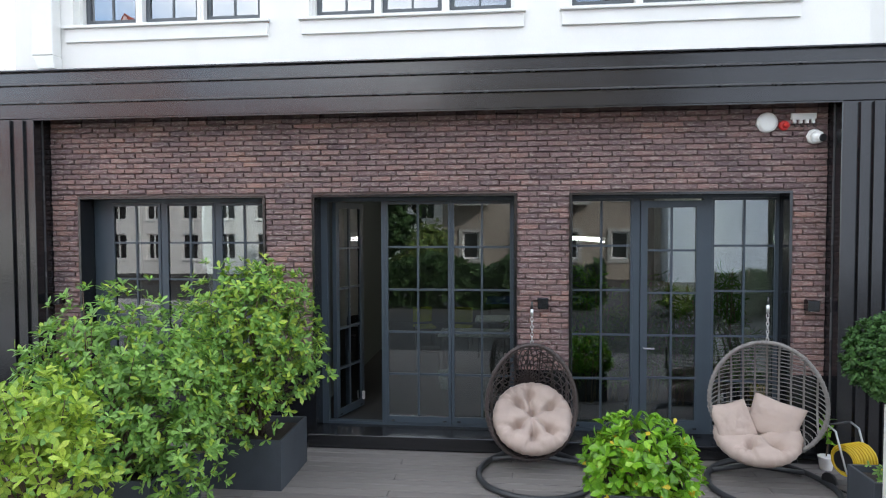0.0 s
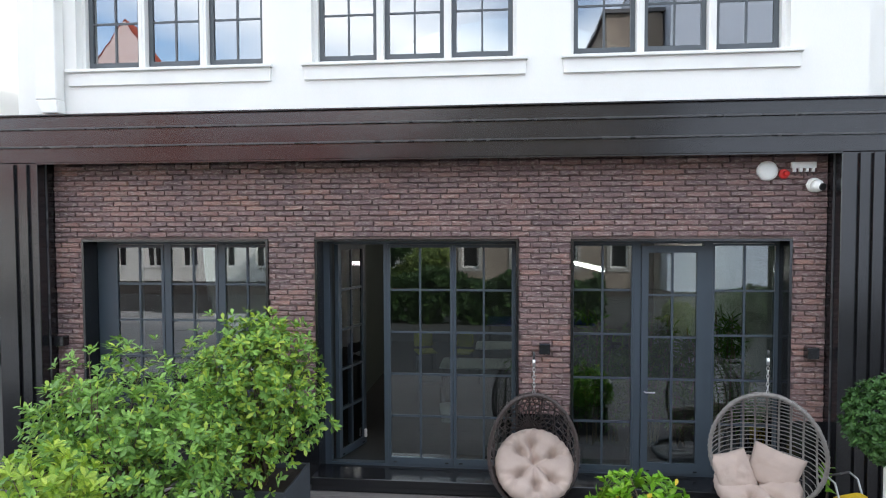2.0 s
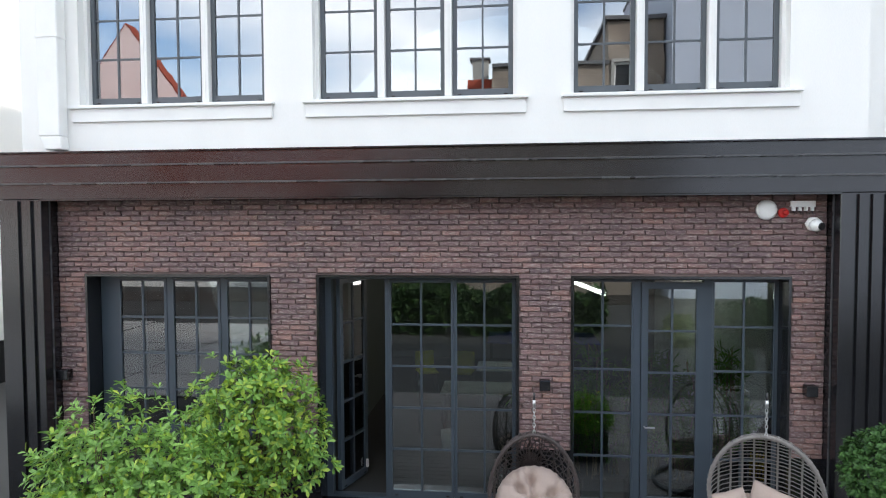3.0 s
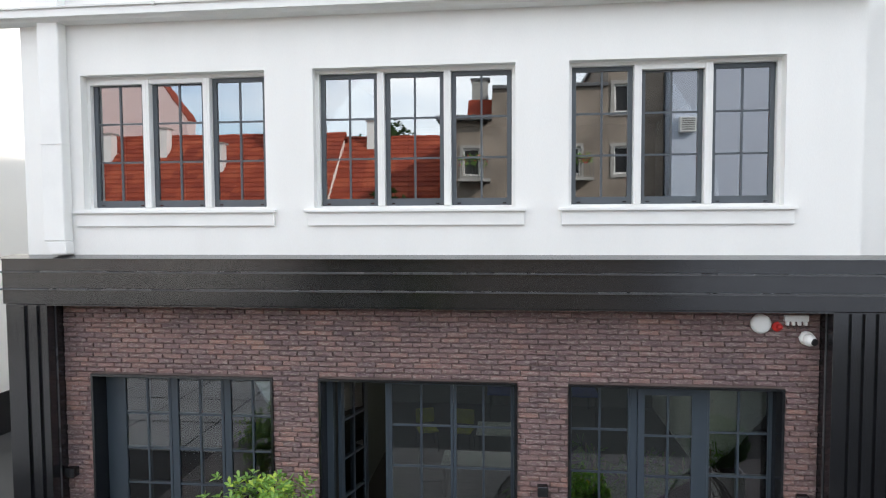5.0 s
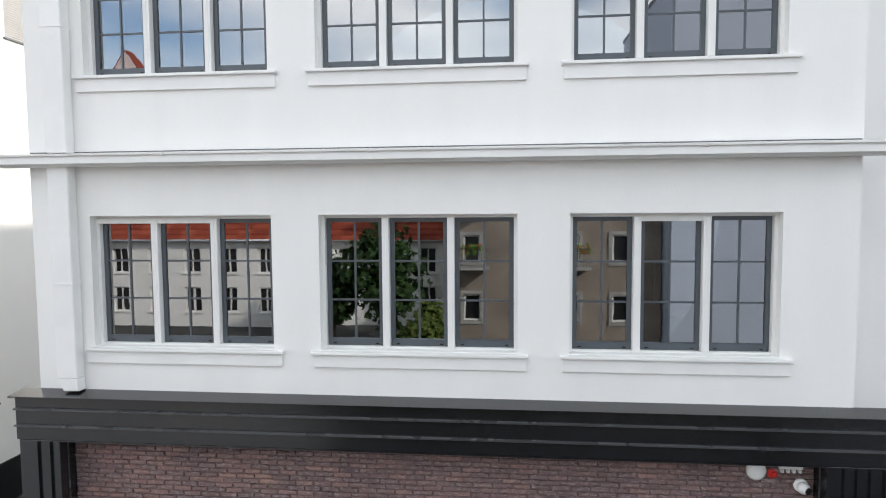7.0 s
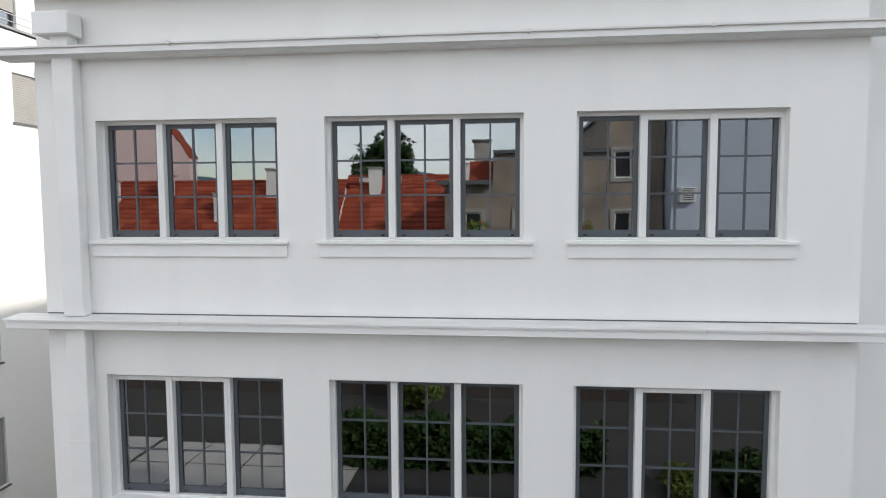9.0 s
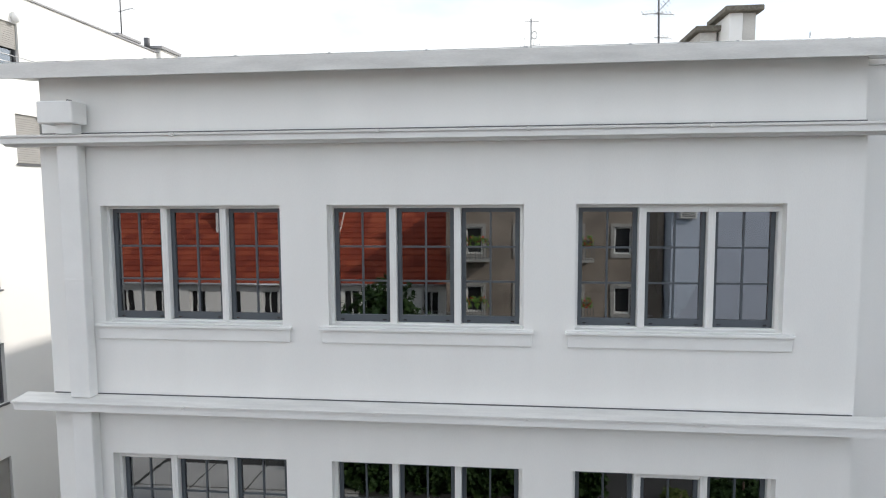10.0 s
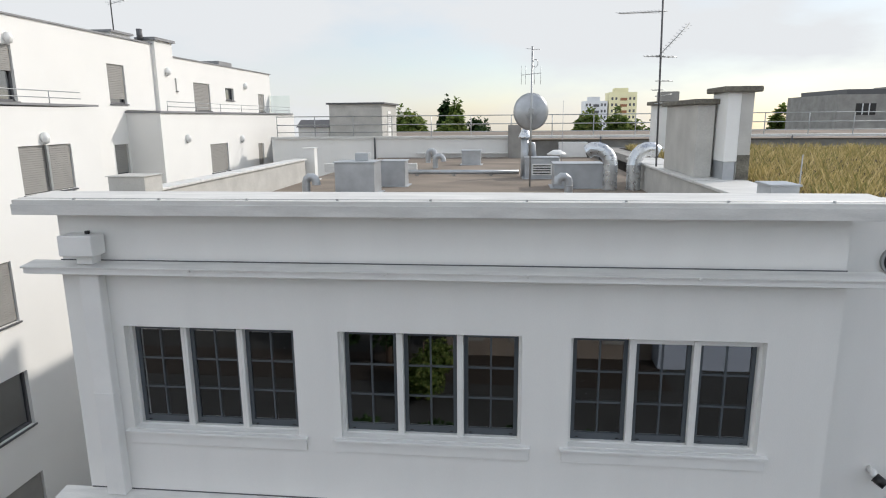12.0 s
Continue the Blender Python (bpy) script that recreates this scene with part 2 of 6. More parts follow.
FLASHING = material("grey_metal_roof_edge", (0.24, 0.24, 0.245), 0.5, vary=0.1, scale=2, fine=60, bump=0.001)
SLATE_EDGE = material("dark_parapet_flashing", (0.10, 0.10, 0.105), 0.5, vary=0.1, scale=2, fine=60, bump=0.001)
STEEL = material("galvanised_railing", (0.42, 0.43, 0.43), 0.45, 0.7, vary=0.1, scale=5, fine=60, bump=0.0005)

RATTAN_DARK = material("dark_brown_rattan", (0.055, 0.042, 0.040), 0.55, vary=0.2, scale=12, fine=180, bump=0.003)
RATTAN_GREY = material("grey_rattan", (0.20, 0.185, 0.175), 0.55, vary=0.18, scale=12, fine=180, bump=0.003)
FABRIC = material("beige_cushion_cloth", (0.44, 0.35, 0.305), 0.95, vary=0.07, scale=5, fine=420, bump=0.002, fine_vary=0.06)
SEAM = material("cushion_seam", (0.30, 0.23, 0.20), 0.95, vary=0.05, scale=5, fine=300, bump=0.001)
POWDER = material("dark_powder_coated_steel", (0.03, 0.032, 0.036), 0.45, vary=0.1, scale=6, fine=160, bump=0.0005)
CHROME = material("galvanised_chain", (0.60, 0.61, 0.62), 0.3, 0.9, vary=0.1, scale=20, fine=100, bump=0.0004)
PLANTER = material("dark_grey_fibre_cement", (0.045, 0.052, 0.062), 0.75, vary=0.2, scale=4, fine=130, bump=0.002, fine_vary=0.15)
SOIL = material("potting_soil", (0.03, 0.022, 0.016), 0.98, vary=0.3, scale=8, fine=90, bump=0.02)
BARK = material("shrub_bark", (0.13, 0.09, 0.065), 0.9, vary=0.25, scale=10, fine=80, bump=0.004)
LEAF_MID = island_material("shrub_leaf", (0.11, 0.23, 0.045), (0.19, 0.36, 0.068), (0.31, 0.52, 0.115), 0.42, bump=0.0, spec=0.5, translucent=0.30)
LEAF_LIGHT = island_material("young_yellow_green_leaf", (0.21, 0.34, 0.035), (0.34, 0.48, 0.055), (0.50, 0.61, 0.095), 0.42, bump=0.0, spec=0.5, translucent=0.32)
LEAF_GLOSSY = island_material("glossy_laurel_leaf", (0.10, 0.25, 0.012), (0.175, 0.385, 0.020), (0.29, 0.50, 0.042), 0.33, bump=0.0, spec=0.55, translucent=0.28)
LEAF_YELLOW = island_material("fading_yellow_leaf", (0.55, 0.42, 0.03), (0.62, 0.46, 0.04), (0.70, 0.55, 0.06), 0.5, bump=0.0, translucent=0.3)
LEAF_DARK = island_material("dense_dark_leaf", (0.028, 0.075, 0.018), (0.05, 0.12, 0.028), (0.085, 0.18, 0.045), 0.45, bump=0.0, translucent=0.25)
LEAF_TREE = island_material("tree_leaf", (0.015, 0.04, 0.010), (0.03, 0.07, 0.016), (0.06, 0.11, 0.026), 0.6, bump=0.0, translucent=0.25)
LEAF_AUTUMN = island_material("far_tree_leaf", (0.09, 0.14, 0.035), (0.16, 0.23, 0.055), (0.29, 0.31, 0.09), 0.7, bump=0.0, translucent=0.45)
DRY_GRASS = island_material("dry_grass", (0.20, 0.20, 0.07), (0.46, 0.36, 0.15), (0.66, 0.54, 0.28), 0.9, bump=0.0, translucent=0.3)
WHITE_PLASTIC = material("white_plastic", (0.78, 0.78, 0.76), 0.4, vary=0.03, scale=6, fine=80, bump=0.0003)
RED_PLASTIC = material("red_beacon_plastic", (0.55, 0.02, 0.015), 0.3, vary=0.08, scale=10, fine=80, bump=0.0003)
BLACK_PLASTIC = material("black_plastic", (0.012, 0.012, 0.013), 0.35, vary=0.1, scale=8, fine=80, bump=0.0003)
YELLOW_HOSE = material("yellow_garden_hose", (0.62, 0.43, 0.02), 0.5, vary=0.12, scale=12, fine=120, bump=0.0006)
WOOD = material("light_wood", (0.36, 0.25, 0.15), 0.55, vary=0.15, scale=3, fine=60, bump=0.001, stretch=(1, 8, 8))
TABLE_WHITE = material("white_laminate", (0.62, 0.62, 0.60), 0.35, vary=0.03, scale=4, fine=80, bump=0.0003)
PINGPONG = material("blue_table_tennis_top", (0.015, 0.045, 0.32), 0.4, vary=0.06, scale=4, fine=90, bump=0.0003)
YELLOW_SEAT = material("yellow_green_upholstery", (0.42, 0.42, 0.03), 0.85, vary=0.08, scale=8, fine=200, bump=0.001)
ROOF_TILE = island_material("red_clay_roof_tile", (0.20, 0.036, 0.020), (0.28, 0.055, 0.028), (0.36, 0.085, 0.042), 0.85, bump=0.004, fine=20)
PINK_RENDER = material("pale_pink_render", (0.72, 0.58, 0.56), 0.9, vary=0.06, scale=0.6, fine=60, bump=0.003)
OLD_RENDER = material("old_brown_grey_render", (0.24, 0.20, 0.165), 0.95, vary=0.3, scale=0.7, fine=25, bump=0.008, fine_vary=0.15)
LAVENDER = material("blue_grey_render", (0.46, 0.51, 0.60), 0.9, vary=0.04, scale=0.5, fine=6, bump=0.0, fine_vary=0.01)
# tower panel colours are raised to stand in for distant haze
TOWER_YELLOW = material("yellow_tower_panel", (0.80, 0.75, 0.48), 0.9, vary=0.05, scale=0.2, fine=2, bump=0.0)
TOWER_GREY = material("grey_tower_panel", (0.70, 0.71, 0.72), 0.9, vary=0.05, scale=0.2, fine=2, bump=0.0)
TOWER_RED = material("red_brown_tower_balcony", (0.32, 0.15, 0.08), 0.9, vary=0.05, scale=0.2, fine=2, bump=0.0)
MOSS = material("mossy_concrete", (0.15, 0.14, 0.115), 0.98, vary=0.4, scale=5, fine=40, bump=0.012, fine_vary=0.3)
HILL = material("wooded_hill", (0.07, 0.12, 0.14), 1.0, vary=0.15, scale=0.02, fine=0.3, bump=0.0)
LED = bpy.data.materials.new("led_strip")
LED.use_nodes = True
LED.node_tree.nodes["Principled BSDF"].inputs["Emission Color"].default_value = (1.0, 0.93, 0.82, 1)
LED.node_tree.nodes["Principled BSDF"].inputs["Emission Strength"].default_value = 6.0

# ---- building blocks ----
def add_box(bm, x0, x1, y0, y1, z0, z1, bevel=0.0, m=None):
    r = bmesh.ops.create_cube(bm, size=1)
    vs = r["verts"]
    t = Matrix.Translation(((x0 + x1) / 2, (y0 + y1) / 2, (z0 + z1) / 2)) @ Matrix.Diagonal((x1 - x0, y1 - y0, z1 - z0, 1))
    bmesh.ops.transform(bm, matrix=(m @ t) if m else t, verts=vs)
    if bevel:
        es = list({e for v in vs for e in v.link_edges})
        bmesh.ops.bevel(bm, geom=es, offset=bevel, segments=1, profile=0.5, affect="EDGES")


def box(x0, x1, y0, y1, z0, z1, bevel=0.0):
    bm = bmesh.new()
    add_box(bm, x0, x1, y0, y1, z0, z1, bevel)
    return bm


def add_tube(bm, points, radius, sides=10, closed=False, ends=None):
    """A round bar along points; ends gives a radius for each point."""
    pts = [Vector(p) for p in points]
    rings, count = [], len(pts)
    ref = None
    for i, p in enumerate(pts):
        a = pts[(i - 1) % count] if (closed or i) else p
        b = pts[(i + 1) % count] if (closed or i < count - 1) else p
        d = (b - a).normalized()
        if ref is None:
            ref = d.orthogonal().normalized()
        ref = (ref - d * ref.dot(d)).normalized()
        side = d.cross(ref)
        r = ends[i] if ends else radius
        rings.append([bm.verts.new(p + (ref * math.cos(k * math.tau / sides) + side * math.sin(k * math.tau / sides)) * r) for k in range(sides)])
    pairs = list(zip(rings, rings[1:])) + ([(rings[-1], rings[0])] if closed else [])
    for a, b in pairs:
        for k in range(sides):
            bm.faces.new((a[k], a[(k + 1) % sides], b[(k + 1) % sides], b[k])).smooth = True
    if not closed:
        bm.faces.new(rings[0][::-1])
        bm.faces.new(rings[-1])


def tube(points, radius, sides=10, closed=False, ends=None):
    bm = bmesh.new()
    add_tube(bm, points, radius, sides, closed, ends)
    return bm


def extrude(profile, x0, x1):
    """A moulding: a (y, z) profile drawn along x."""
    bm = bmesh.new()
    a = [bm.verts.new((x0, y, z)) for y, z in profile]
    b = [bm.verts.new((x1, y, z)) for y, z in profile]
    k = len(profile)
    for i in range(k):
        bm.faces.new((a[i], b[i], b[(i + 1) % k], a[(i + 1) % k]))
    bm.faces.new(a[::-1])
    bm.faces.new(b)
    bmesh.ops.recalc_face_normals(bm, faces=bm.faces)
    return bm


def mesh_of(name, bm, mat):
    me = bpy.data.meshes.new(name)
    bmesh.ops.recalc_face_normals(bm, faces=bm.faces)
    bm.to_mesh(me)
    bm.free()
    me.materials.append(mat)
    return me


def part(name, bm, mat, parent=None, label="", at=None):
    ob = new(name, mesh_of(name, bm, mat))
    if parent:
        ob.parent = parent
    if at:
        ob.matrix_basis = at
    if label:
        ob["label"] = label
    return ob


def thing(name, label, category, group="", at=None, kind=""):
    ob = new(name)
    ob.empty_display_size = 0.2
    if at:
        ob.matrix_basis = at
    return tagged(ob, label, category, group, kind)


def solid(name, bm, mat, label, category="", kind="", group=""):
    return tagged(part(name, bm, mat), label, category, group, kind)


def wall_pieces(x0, x1, y0, y1, z0, z1, holes):
    """A wall with thickness as one mesh, with openings (x0, x1, z0, z1) through it."""
    bm = bmesh.new()
    zs = sorted({z0, z1, *(h[2] for h in holes), *(h[3] for h in holes)})
    for za, zb in zip(zs, zs[1:]):
        cuts = sorted((h[0], h[1]) for h in holes if h[2] < zb - 1e-6 and h[3] > za + 1e-6)
        at = x0
        for a, b in cuts + [(x1, x1)]:
            if a > at + 1e-6:
                add_box(bm, at, a, y0, y1, za, zb)
            at = max(at, b)
    bmesh.ops.remove_doubles(bm, verts=bm.verts, dist=1e-5)
    return bm


# ---- plants ----
def leaves_mesh(name, tips, mats, length, width, per, rng, droop=0.2, odd=0.0, fold=0.16):
    """Whorls of folded leaves at twig tips (place, outward way); odd: the share that takes the second material."""
    verts, faces, slots = [], [], []
    shape = ((0.0, 0.0, 0.0), (-0.32, 0.38, 1.0), (-0.46, 0.70, 1.0), (0.0, 1.0, 0.2), (0.46, 0.70, 1.0), (0.32, 0.38, 1.0), (0.0, 0.55, 0.0))
    tris = ((0, 6, 1), (1, 6, 2), (2, 6, 3), (3, 6, 4), (4, 6, 5), (5, 6, 0))
    for place, way in tips:
        way = Vector(way).normalized()
        a = way.orthogonal().normalized()
        b = way.cross(a)
        n = max(2, int(per * rng.uniform(0.6, 1.4)))
        spin = rng.uniform(0, math.tau)
        for k in range(n):
            ang = spin + k * 2.4
            lift = rng.uniform(0.15, 0.95)
            out = (a * math.cos(ang) + b * math.sin(ang)) * (1.1 - 0.5 * lift) + way * lift + Vector((0, 0, -droop * rng.random()))
            out.normalize()
            side = out.cross(way + Vector((0.01, 0.02, 0.03))).normalized()
            up = side.cross(out)
            s = length * rng.uniform(0.6, 1.15)
            w = width * s / length
            base = Vector(place) - way * (0.35 * length * k / n)
            i0 = len(verts)
            for x, y, f in shape:
                verts.append(base + side * (x * w) + out * (y * s) + up * (fold * w * f - 0.25 * s * y * y * droop))
            slot = 1 if rng.random() < odd else 0
            for t in tris:
                faces.append(tuple(i0 + q for q in t))
                slots.append(slot)
    me = bpy.data.meshes.new(name)
    me.from_pydata([tuple(v) for v in verts], [], faces)
    for m in mats:
        me.materials.append(m)
    if len(mats) > 1:
        me.polygons.foreach_set("material_index", slots)
    me.polygons.foreach_set("use_smooth", [True] * len(faces))
    return me


def crown_tips(count, centre, radii, rng, lump=0.25, shell=0.55, flat_under=0.0, seed=0.0):
    """Twig tips in a lumpy crown, crowded towards its outside."""
    out = []
    c = Vector(centre)
    while len(out) < count:
        d = Vector((rng.gauss(0, 1), rng.gauss(0, 1), rng.gauss(0, 1))).normalized()
        if flat_under and d.z < -flat_under:
            continue
        bump = 1 + lump * noise.noise(d * 2.1 + Vector((seed, 0, 0))) + 0.5 * lump * noise.noise(d * 5.3 + Vector((0, seed, 0)))
        r = (shell + (1 - shell) * rng.random() ** 0.6) * bump
        p = c + Vector((d.x * radii[0], d.y * radii[1], d.z * radii[2])) * r
        way = Vector((d.x, d.y, d.z + 0.55)) + Vector((rng.uniform(-0.4, 0.4), rng.uniform(-0.4, 0.4), rng.uniform(-0.2, 0.4)))
        out.append((p, way))
    return out


def stems(base, tips, rng, count, radius):
    """Wood that forks from a few stems to the twig tips."""
    bm = bmesh.new()
    base = Vector(base)
    picks = [tips[rng.randrange(len(tips))][0] for _ in range(count)]
    for p in picks:
        root = base + Vector((rng.uniform(-0.12, 0.12), rng.uniform(-0.08, 0.08), 0))
        mid = root.lerp(p, 0.5) + Vector((rng.uniform(-0.1, 0.1), rng.uniform(-0.1, 0.1), 0.12))
        add_tube(bm, [root, root.lerp(mid, 0.6) + Vector((0, 0, 0.06)), mid, mid.lerp(p, 0.6), p], radius, 5, ends=[radius, radius * 0.8, radius * 0.55, radius * 0.35, radius * 0.2])
    return bm


def shrub(name, label, base, crowns, tips_each, mats, length, width, per, seed, wood=40, radius=0.012, odd=0.0, shell=0.5, lump=0.3, category="shrub", droop=0.25):
    rng = random.Random(seed)
    ob = thing(name, label, category, at=Matrix.Translation(base))
    tips = []
    for k, (c, r) in enumerate(crowns):
        tips += crown_tips(int(tips_each * r[0] * r[2] / 0.5), Vector(c) - Vector(base), r, rng, lump, shell, seed=seed + k * 3.1)
    fo = new("foliage", leaves_mesh("foliage", tips, mats, length, width, per, rng, odd=odd, droop=droop))
    fo.parent = ob
    fo["kind"] = "stuff"
    part("branch_wood", stems((0, 0, 0), tips, rng, wood, radius), BARK, ob)
    return ob


def planter_box(label, x0, x1, y0, y1, h):
    ob = thing("planter", label, "planter", "dark planters on the terrace", at=Matrix.Translation(((x0 + x1) / 2, (y0 + y1) / 2, 0)))
    a, b = (x1 - x0) / 2, (y1 - y0) / 2
    t = 0.03
    for q in ((-a, a, -b, -b + t), (-a, a, b - t, b), (-a, -a + t, -b + t, b - t), (a - t, a, -b + t, b - t)):
        part("side_panel", box(*q, 0.0, h, 0.004), PLANTER, ob)
    part("soil", box(-a + t, a - t, -b + t, b - t, h - 0.16, h - 0.07), SOIL, ob)
    return ob


def tree(name, label, x, y, height, spread, mat, seed, leaf=0.22, count=420, trunk_share=0.35, group=""):
    rng = random.Random(seed)
    ob = thing(name, label, "tree", group, at=Matrix.Translation((x, y, -0.12)))
    part("trunk", tube([(0, 0, 0), (0.05, 0.03, height * 0.3), (-0.05, 0.1, height * 0.6), (0, 0, height * 0.85)], 0.2, 8, ends=[height * 0.03, height * 0.024, height * 0.014, 0.03]), BARK, ob)
    tips = []
    for k in range(5):
        a = rng.uniform(0, math.tau)
        c = (math.cos(a) * spread * 0.4, math.sin(a) * spread * 0.4, height * (trunk_share + 0.12 + 0.10 * k))
        tips += crown_tips(count // 5, c, (spread * 0.62, spread * 0.62, height * 0.22), rng, 0.4, 0.35, seed=seed + k)
    bm = bmesh.new()
    for k in range(14):
        p = tips[rng.randrange(len(tips))][0]
        root = Vector((0, 0, height * rng.uniform(0.25, 0.6)))
        add_tube(bm, [root, root.lerp(p, 0.5) + Vector((0, 0, 0.2)), p], 0.05, 5, ends=[height * 0.012, height * 0.007, 0.01])
    part("limbs", bm, BARK, ob)
    fo = new("crown", leaves_mesh("crown", tips, [mat], leaf, leaf * 0.6, 9, rng))
    fo.parent = ob
    fo["kind"] = "stuff"
    return ob


# ---- the house: brick ground floor, two white storeys, flat roof ----
YW = -0.05                       # face of the white wall; the brick face is at y = 0
XL, XR = -6.47, 4.20             # ends of the white wall
GROUND = [(-5.645, -3.07, 0.92, 3.197), (-2.445, 0.155, 0.0, 3.197), (0.80, 3.395, 0.0, 3.197)]
UP_X = [(-5.63, -3.09), (-2.45, 0.13), (0.785, 3.32)]
F1_Z, F2_Z = (5.44, 7.22), (9.10, 10.71)
HOLES_1 = [(a, b, *F1_Z) for a, b in UP_X]
HOLES_2 = [(a, b, *F2_Z) for a, b in UP_X]

ground = solid("ground", box(-90, 90, -90, 120, -0.35, -0.12), ASPHALT, "grey asphalt courtyard around the house", "ground", "structure")
def paved_yard():
    bm = bmesh.new()
    add_box(bm, -34, -14.3, -15.5, -5.62, -0.119, -0.10)
    return bm


pavement = solid("pavement", paved_yard(), PAVING, "pale concrete paving of the courtyard", "paving", "structure")
for k in range(4):
    part("parking_line", box(-24 + k * 2.6, -23.88 + k * 2.6, -13.5, -8.6, -0.10, -0.097), PLASTER_TRIM, pavement, "white painted parking line")
wall_f1 = solid("wall_first_floor", wall_pieces(XL, XR, YW, 0.30, 4.80, 8.02, HOLES_1), PLASTER, "smooth white rendered wall of the first floor", "wall", "structure")
wall_f2 = solid("wall_second_floor", wall_pieces(XL, XR, YW, 0.30, 8.02, 11.60, HOLES_2), PLASTER, "smooth white rendered wall of the second floor", "wall", "structure")
wall_attic = solid("wall_parapet_front", box(XL + 0.02, XR - 0.02, YW + 0.03, 0.28, 11.60, 12.46), PLASTER, "white rendered parapet band under the coping", "wall", "structure")
wall_side_left = solid("wall_side_left", box(XL, XL + 0.3, 0.30, 21.4, 0.0, 11.59), PLASTER, "white rendered side wall of the house", "wall", "structure")
wall_side_right = solid("wall_side_right", box(XR - 0.3, XR, 0.30, 21.4, 0.0, 11.59), PLASTER, "white rendered side wall of the house", "wall", "structure")
wall_back = solid("wall_back", box(XL, XR, 21.4, 21.48, 0.0, 11.59), PLASTER, "white rendered rear wall of the house", "wall", "structure")

# string courses with a sloped metal top
def string_course(name, z0, z1, out, drip, label):
    y = YW - out
    prof = [(YW + 0.02, z0 + 0.02), (y + 0.10, z0 + 0.02), (y + 0.06, z0 + 0.05), (y, z0 + 0.05), (y, z1 - 0.035), (YW + 0.02, z1)]
    ob = solid(name, extrude(prof, XL - out - 0.1, XR + out + 0.1), PLASTER_TRIM, label, "cornice", "structure")
    top = [(y - 0.025, z1 - 0.05), (y - 0.025, z1 - 0.026), (YW - 0.001, z1 + 0.012), (YW - 0.001, z1 + 0.002), (y - 0.012, z1 - 0.036), (y - 0.012, z1 - 0.05)]
    part("metal_cover", extrude(top, XL - out - 0.125, XR + out + 0.125), COPING, ob, "weathered white sheet-metal cover")
    # thin dark strip drawn in for the shadow line where wall meets cover
    part("seal_strip", box(XL + 0.02, XR - 0.02, YW - 0.012, YW - 0.001, z1 + 0.012, z1 + 0.026), SLATE_EDGE, ob, "dark strip standing for the shadow gap at the wall")
    return ob


cornice_lower = string_course("cornice_lower", 7.86, 8.06, 0.29, 0.03, "white string course with sheet-metal cover")
cornice_upper = string_course("cornice_upper", 11.495, 11.675, 0.27, 0.03, "white string course with sheet-metal cover")
for ob_c, zj in ((cornice_lower, 8.018), (cornice_upper, 11.632)):
    for xj in (-4.4, -1.7, 0.16, 2.3):
        part("joint_clip", box(xj, xj + 0.03, YW - 0.33, YW - 0.0, zj - 0.022, zj + 0.022), COPING, ob_c)
coping = solid("roof_coping", extrude([(-0.35, 12.42), (-0.35, 12.585), (0.42, 12.620), (0.42, 12.50), (0.30, 12.48), (YW, 12.45), (-0.33, 12.42)], XL - 0.36, XR + 0.36), COPING, "light grey metal roof coping along the front edge", "coping", "structure")
part("fascia", extrude([(-0.372, 12.385), (-0.372, 12.53), (-0.352, 12.53), (-0.352, 12.385)], XL - 0.37, XR + 0.37), COPING, coping)
part("lightning_cable", tube([(XL - 0.3, -0.295, 12.606), (-3.0, -0.295, 12.602), (0.0, -0.295, 12.606), (XR + 0.3, -0.295, 12.604)], 0.005, 6), STEEL, coping)
for k in range(9):
    part("clamp", box(XL + 0.5 + k * 1.22, XL + 0.53 + k * 1.22, -0.31, -0.28, 12.585, 12.613), STEEL, coping)

# dark entablature over the brick, with two seams, and its metal top
trim = solid("trim_entablature", box(-6.66, 4.62, -0.30, 0.0, 4.19, 4.79, 0.006), BLACK_METAL, "black sheet-metal band over the brick storey", "trim", "structure")
part("trim_top", extrude([(-0.36, 4.785), (-0.36, 4.80), (YW + 0.01, 4.835), (YW + 0.01, 4.79)], -6.72, 4.66), BLACK_METAL, trim)
for zs in (4.39, 4.62):
    part("seam", extrude([(-0.30, zs - 0.012), (-0.342, zs - 0.010), (-0.342, zs + 0.010), (-0.30, zs + 0.013)], -6.66, 4.62), SEAM_METAL, trim, "folded seam, lightened as if it caught the sky")
part("sheet_joint", box(-1.155, -1.15, -0.304, -0.30, 4.2, 4.78), BLACK_METAL, trim)
part("soffit", box(-6.05, 3.80, -0.30, 0.0, 4.172, 4.19), BLACK_METAL, trim)


def pier(name, x0, x1, seams):
    ob = solid(name, box(x0, x1, -0.30, 0.10, 0.0, 4.186, 0.004), BLACK_METAL, "black sheet-metal pier with standing seams", "trim", "structure")
    for s in seams:
        part("seam", box(s - 0.011, s + 0.011, -0.335, -0.30, 0.0, 4.17), BLACK_METAL, ob)


pier("trim_pier_left", -6.62, -6.034, (-6.345, -6.165))
pier("trim_pier_right", 3.792, 4.6, (3.985, 4.13, 4.28, 4.44))
for x0, x1 in ((-6.034, -6.022), (3.780, 3.792)):
    solid("trim_pier_return", box(x0, x1, -0.16, -0.14, 0.0, 4.172), SEAM_METAL, "black folded seam on the inner side of the pier", "trim", "structure")

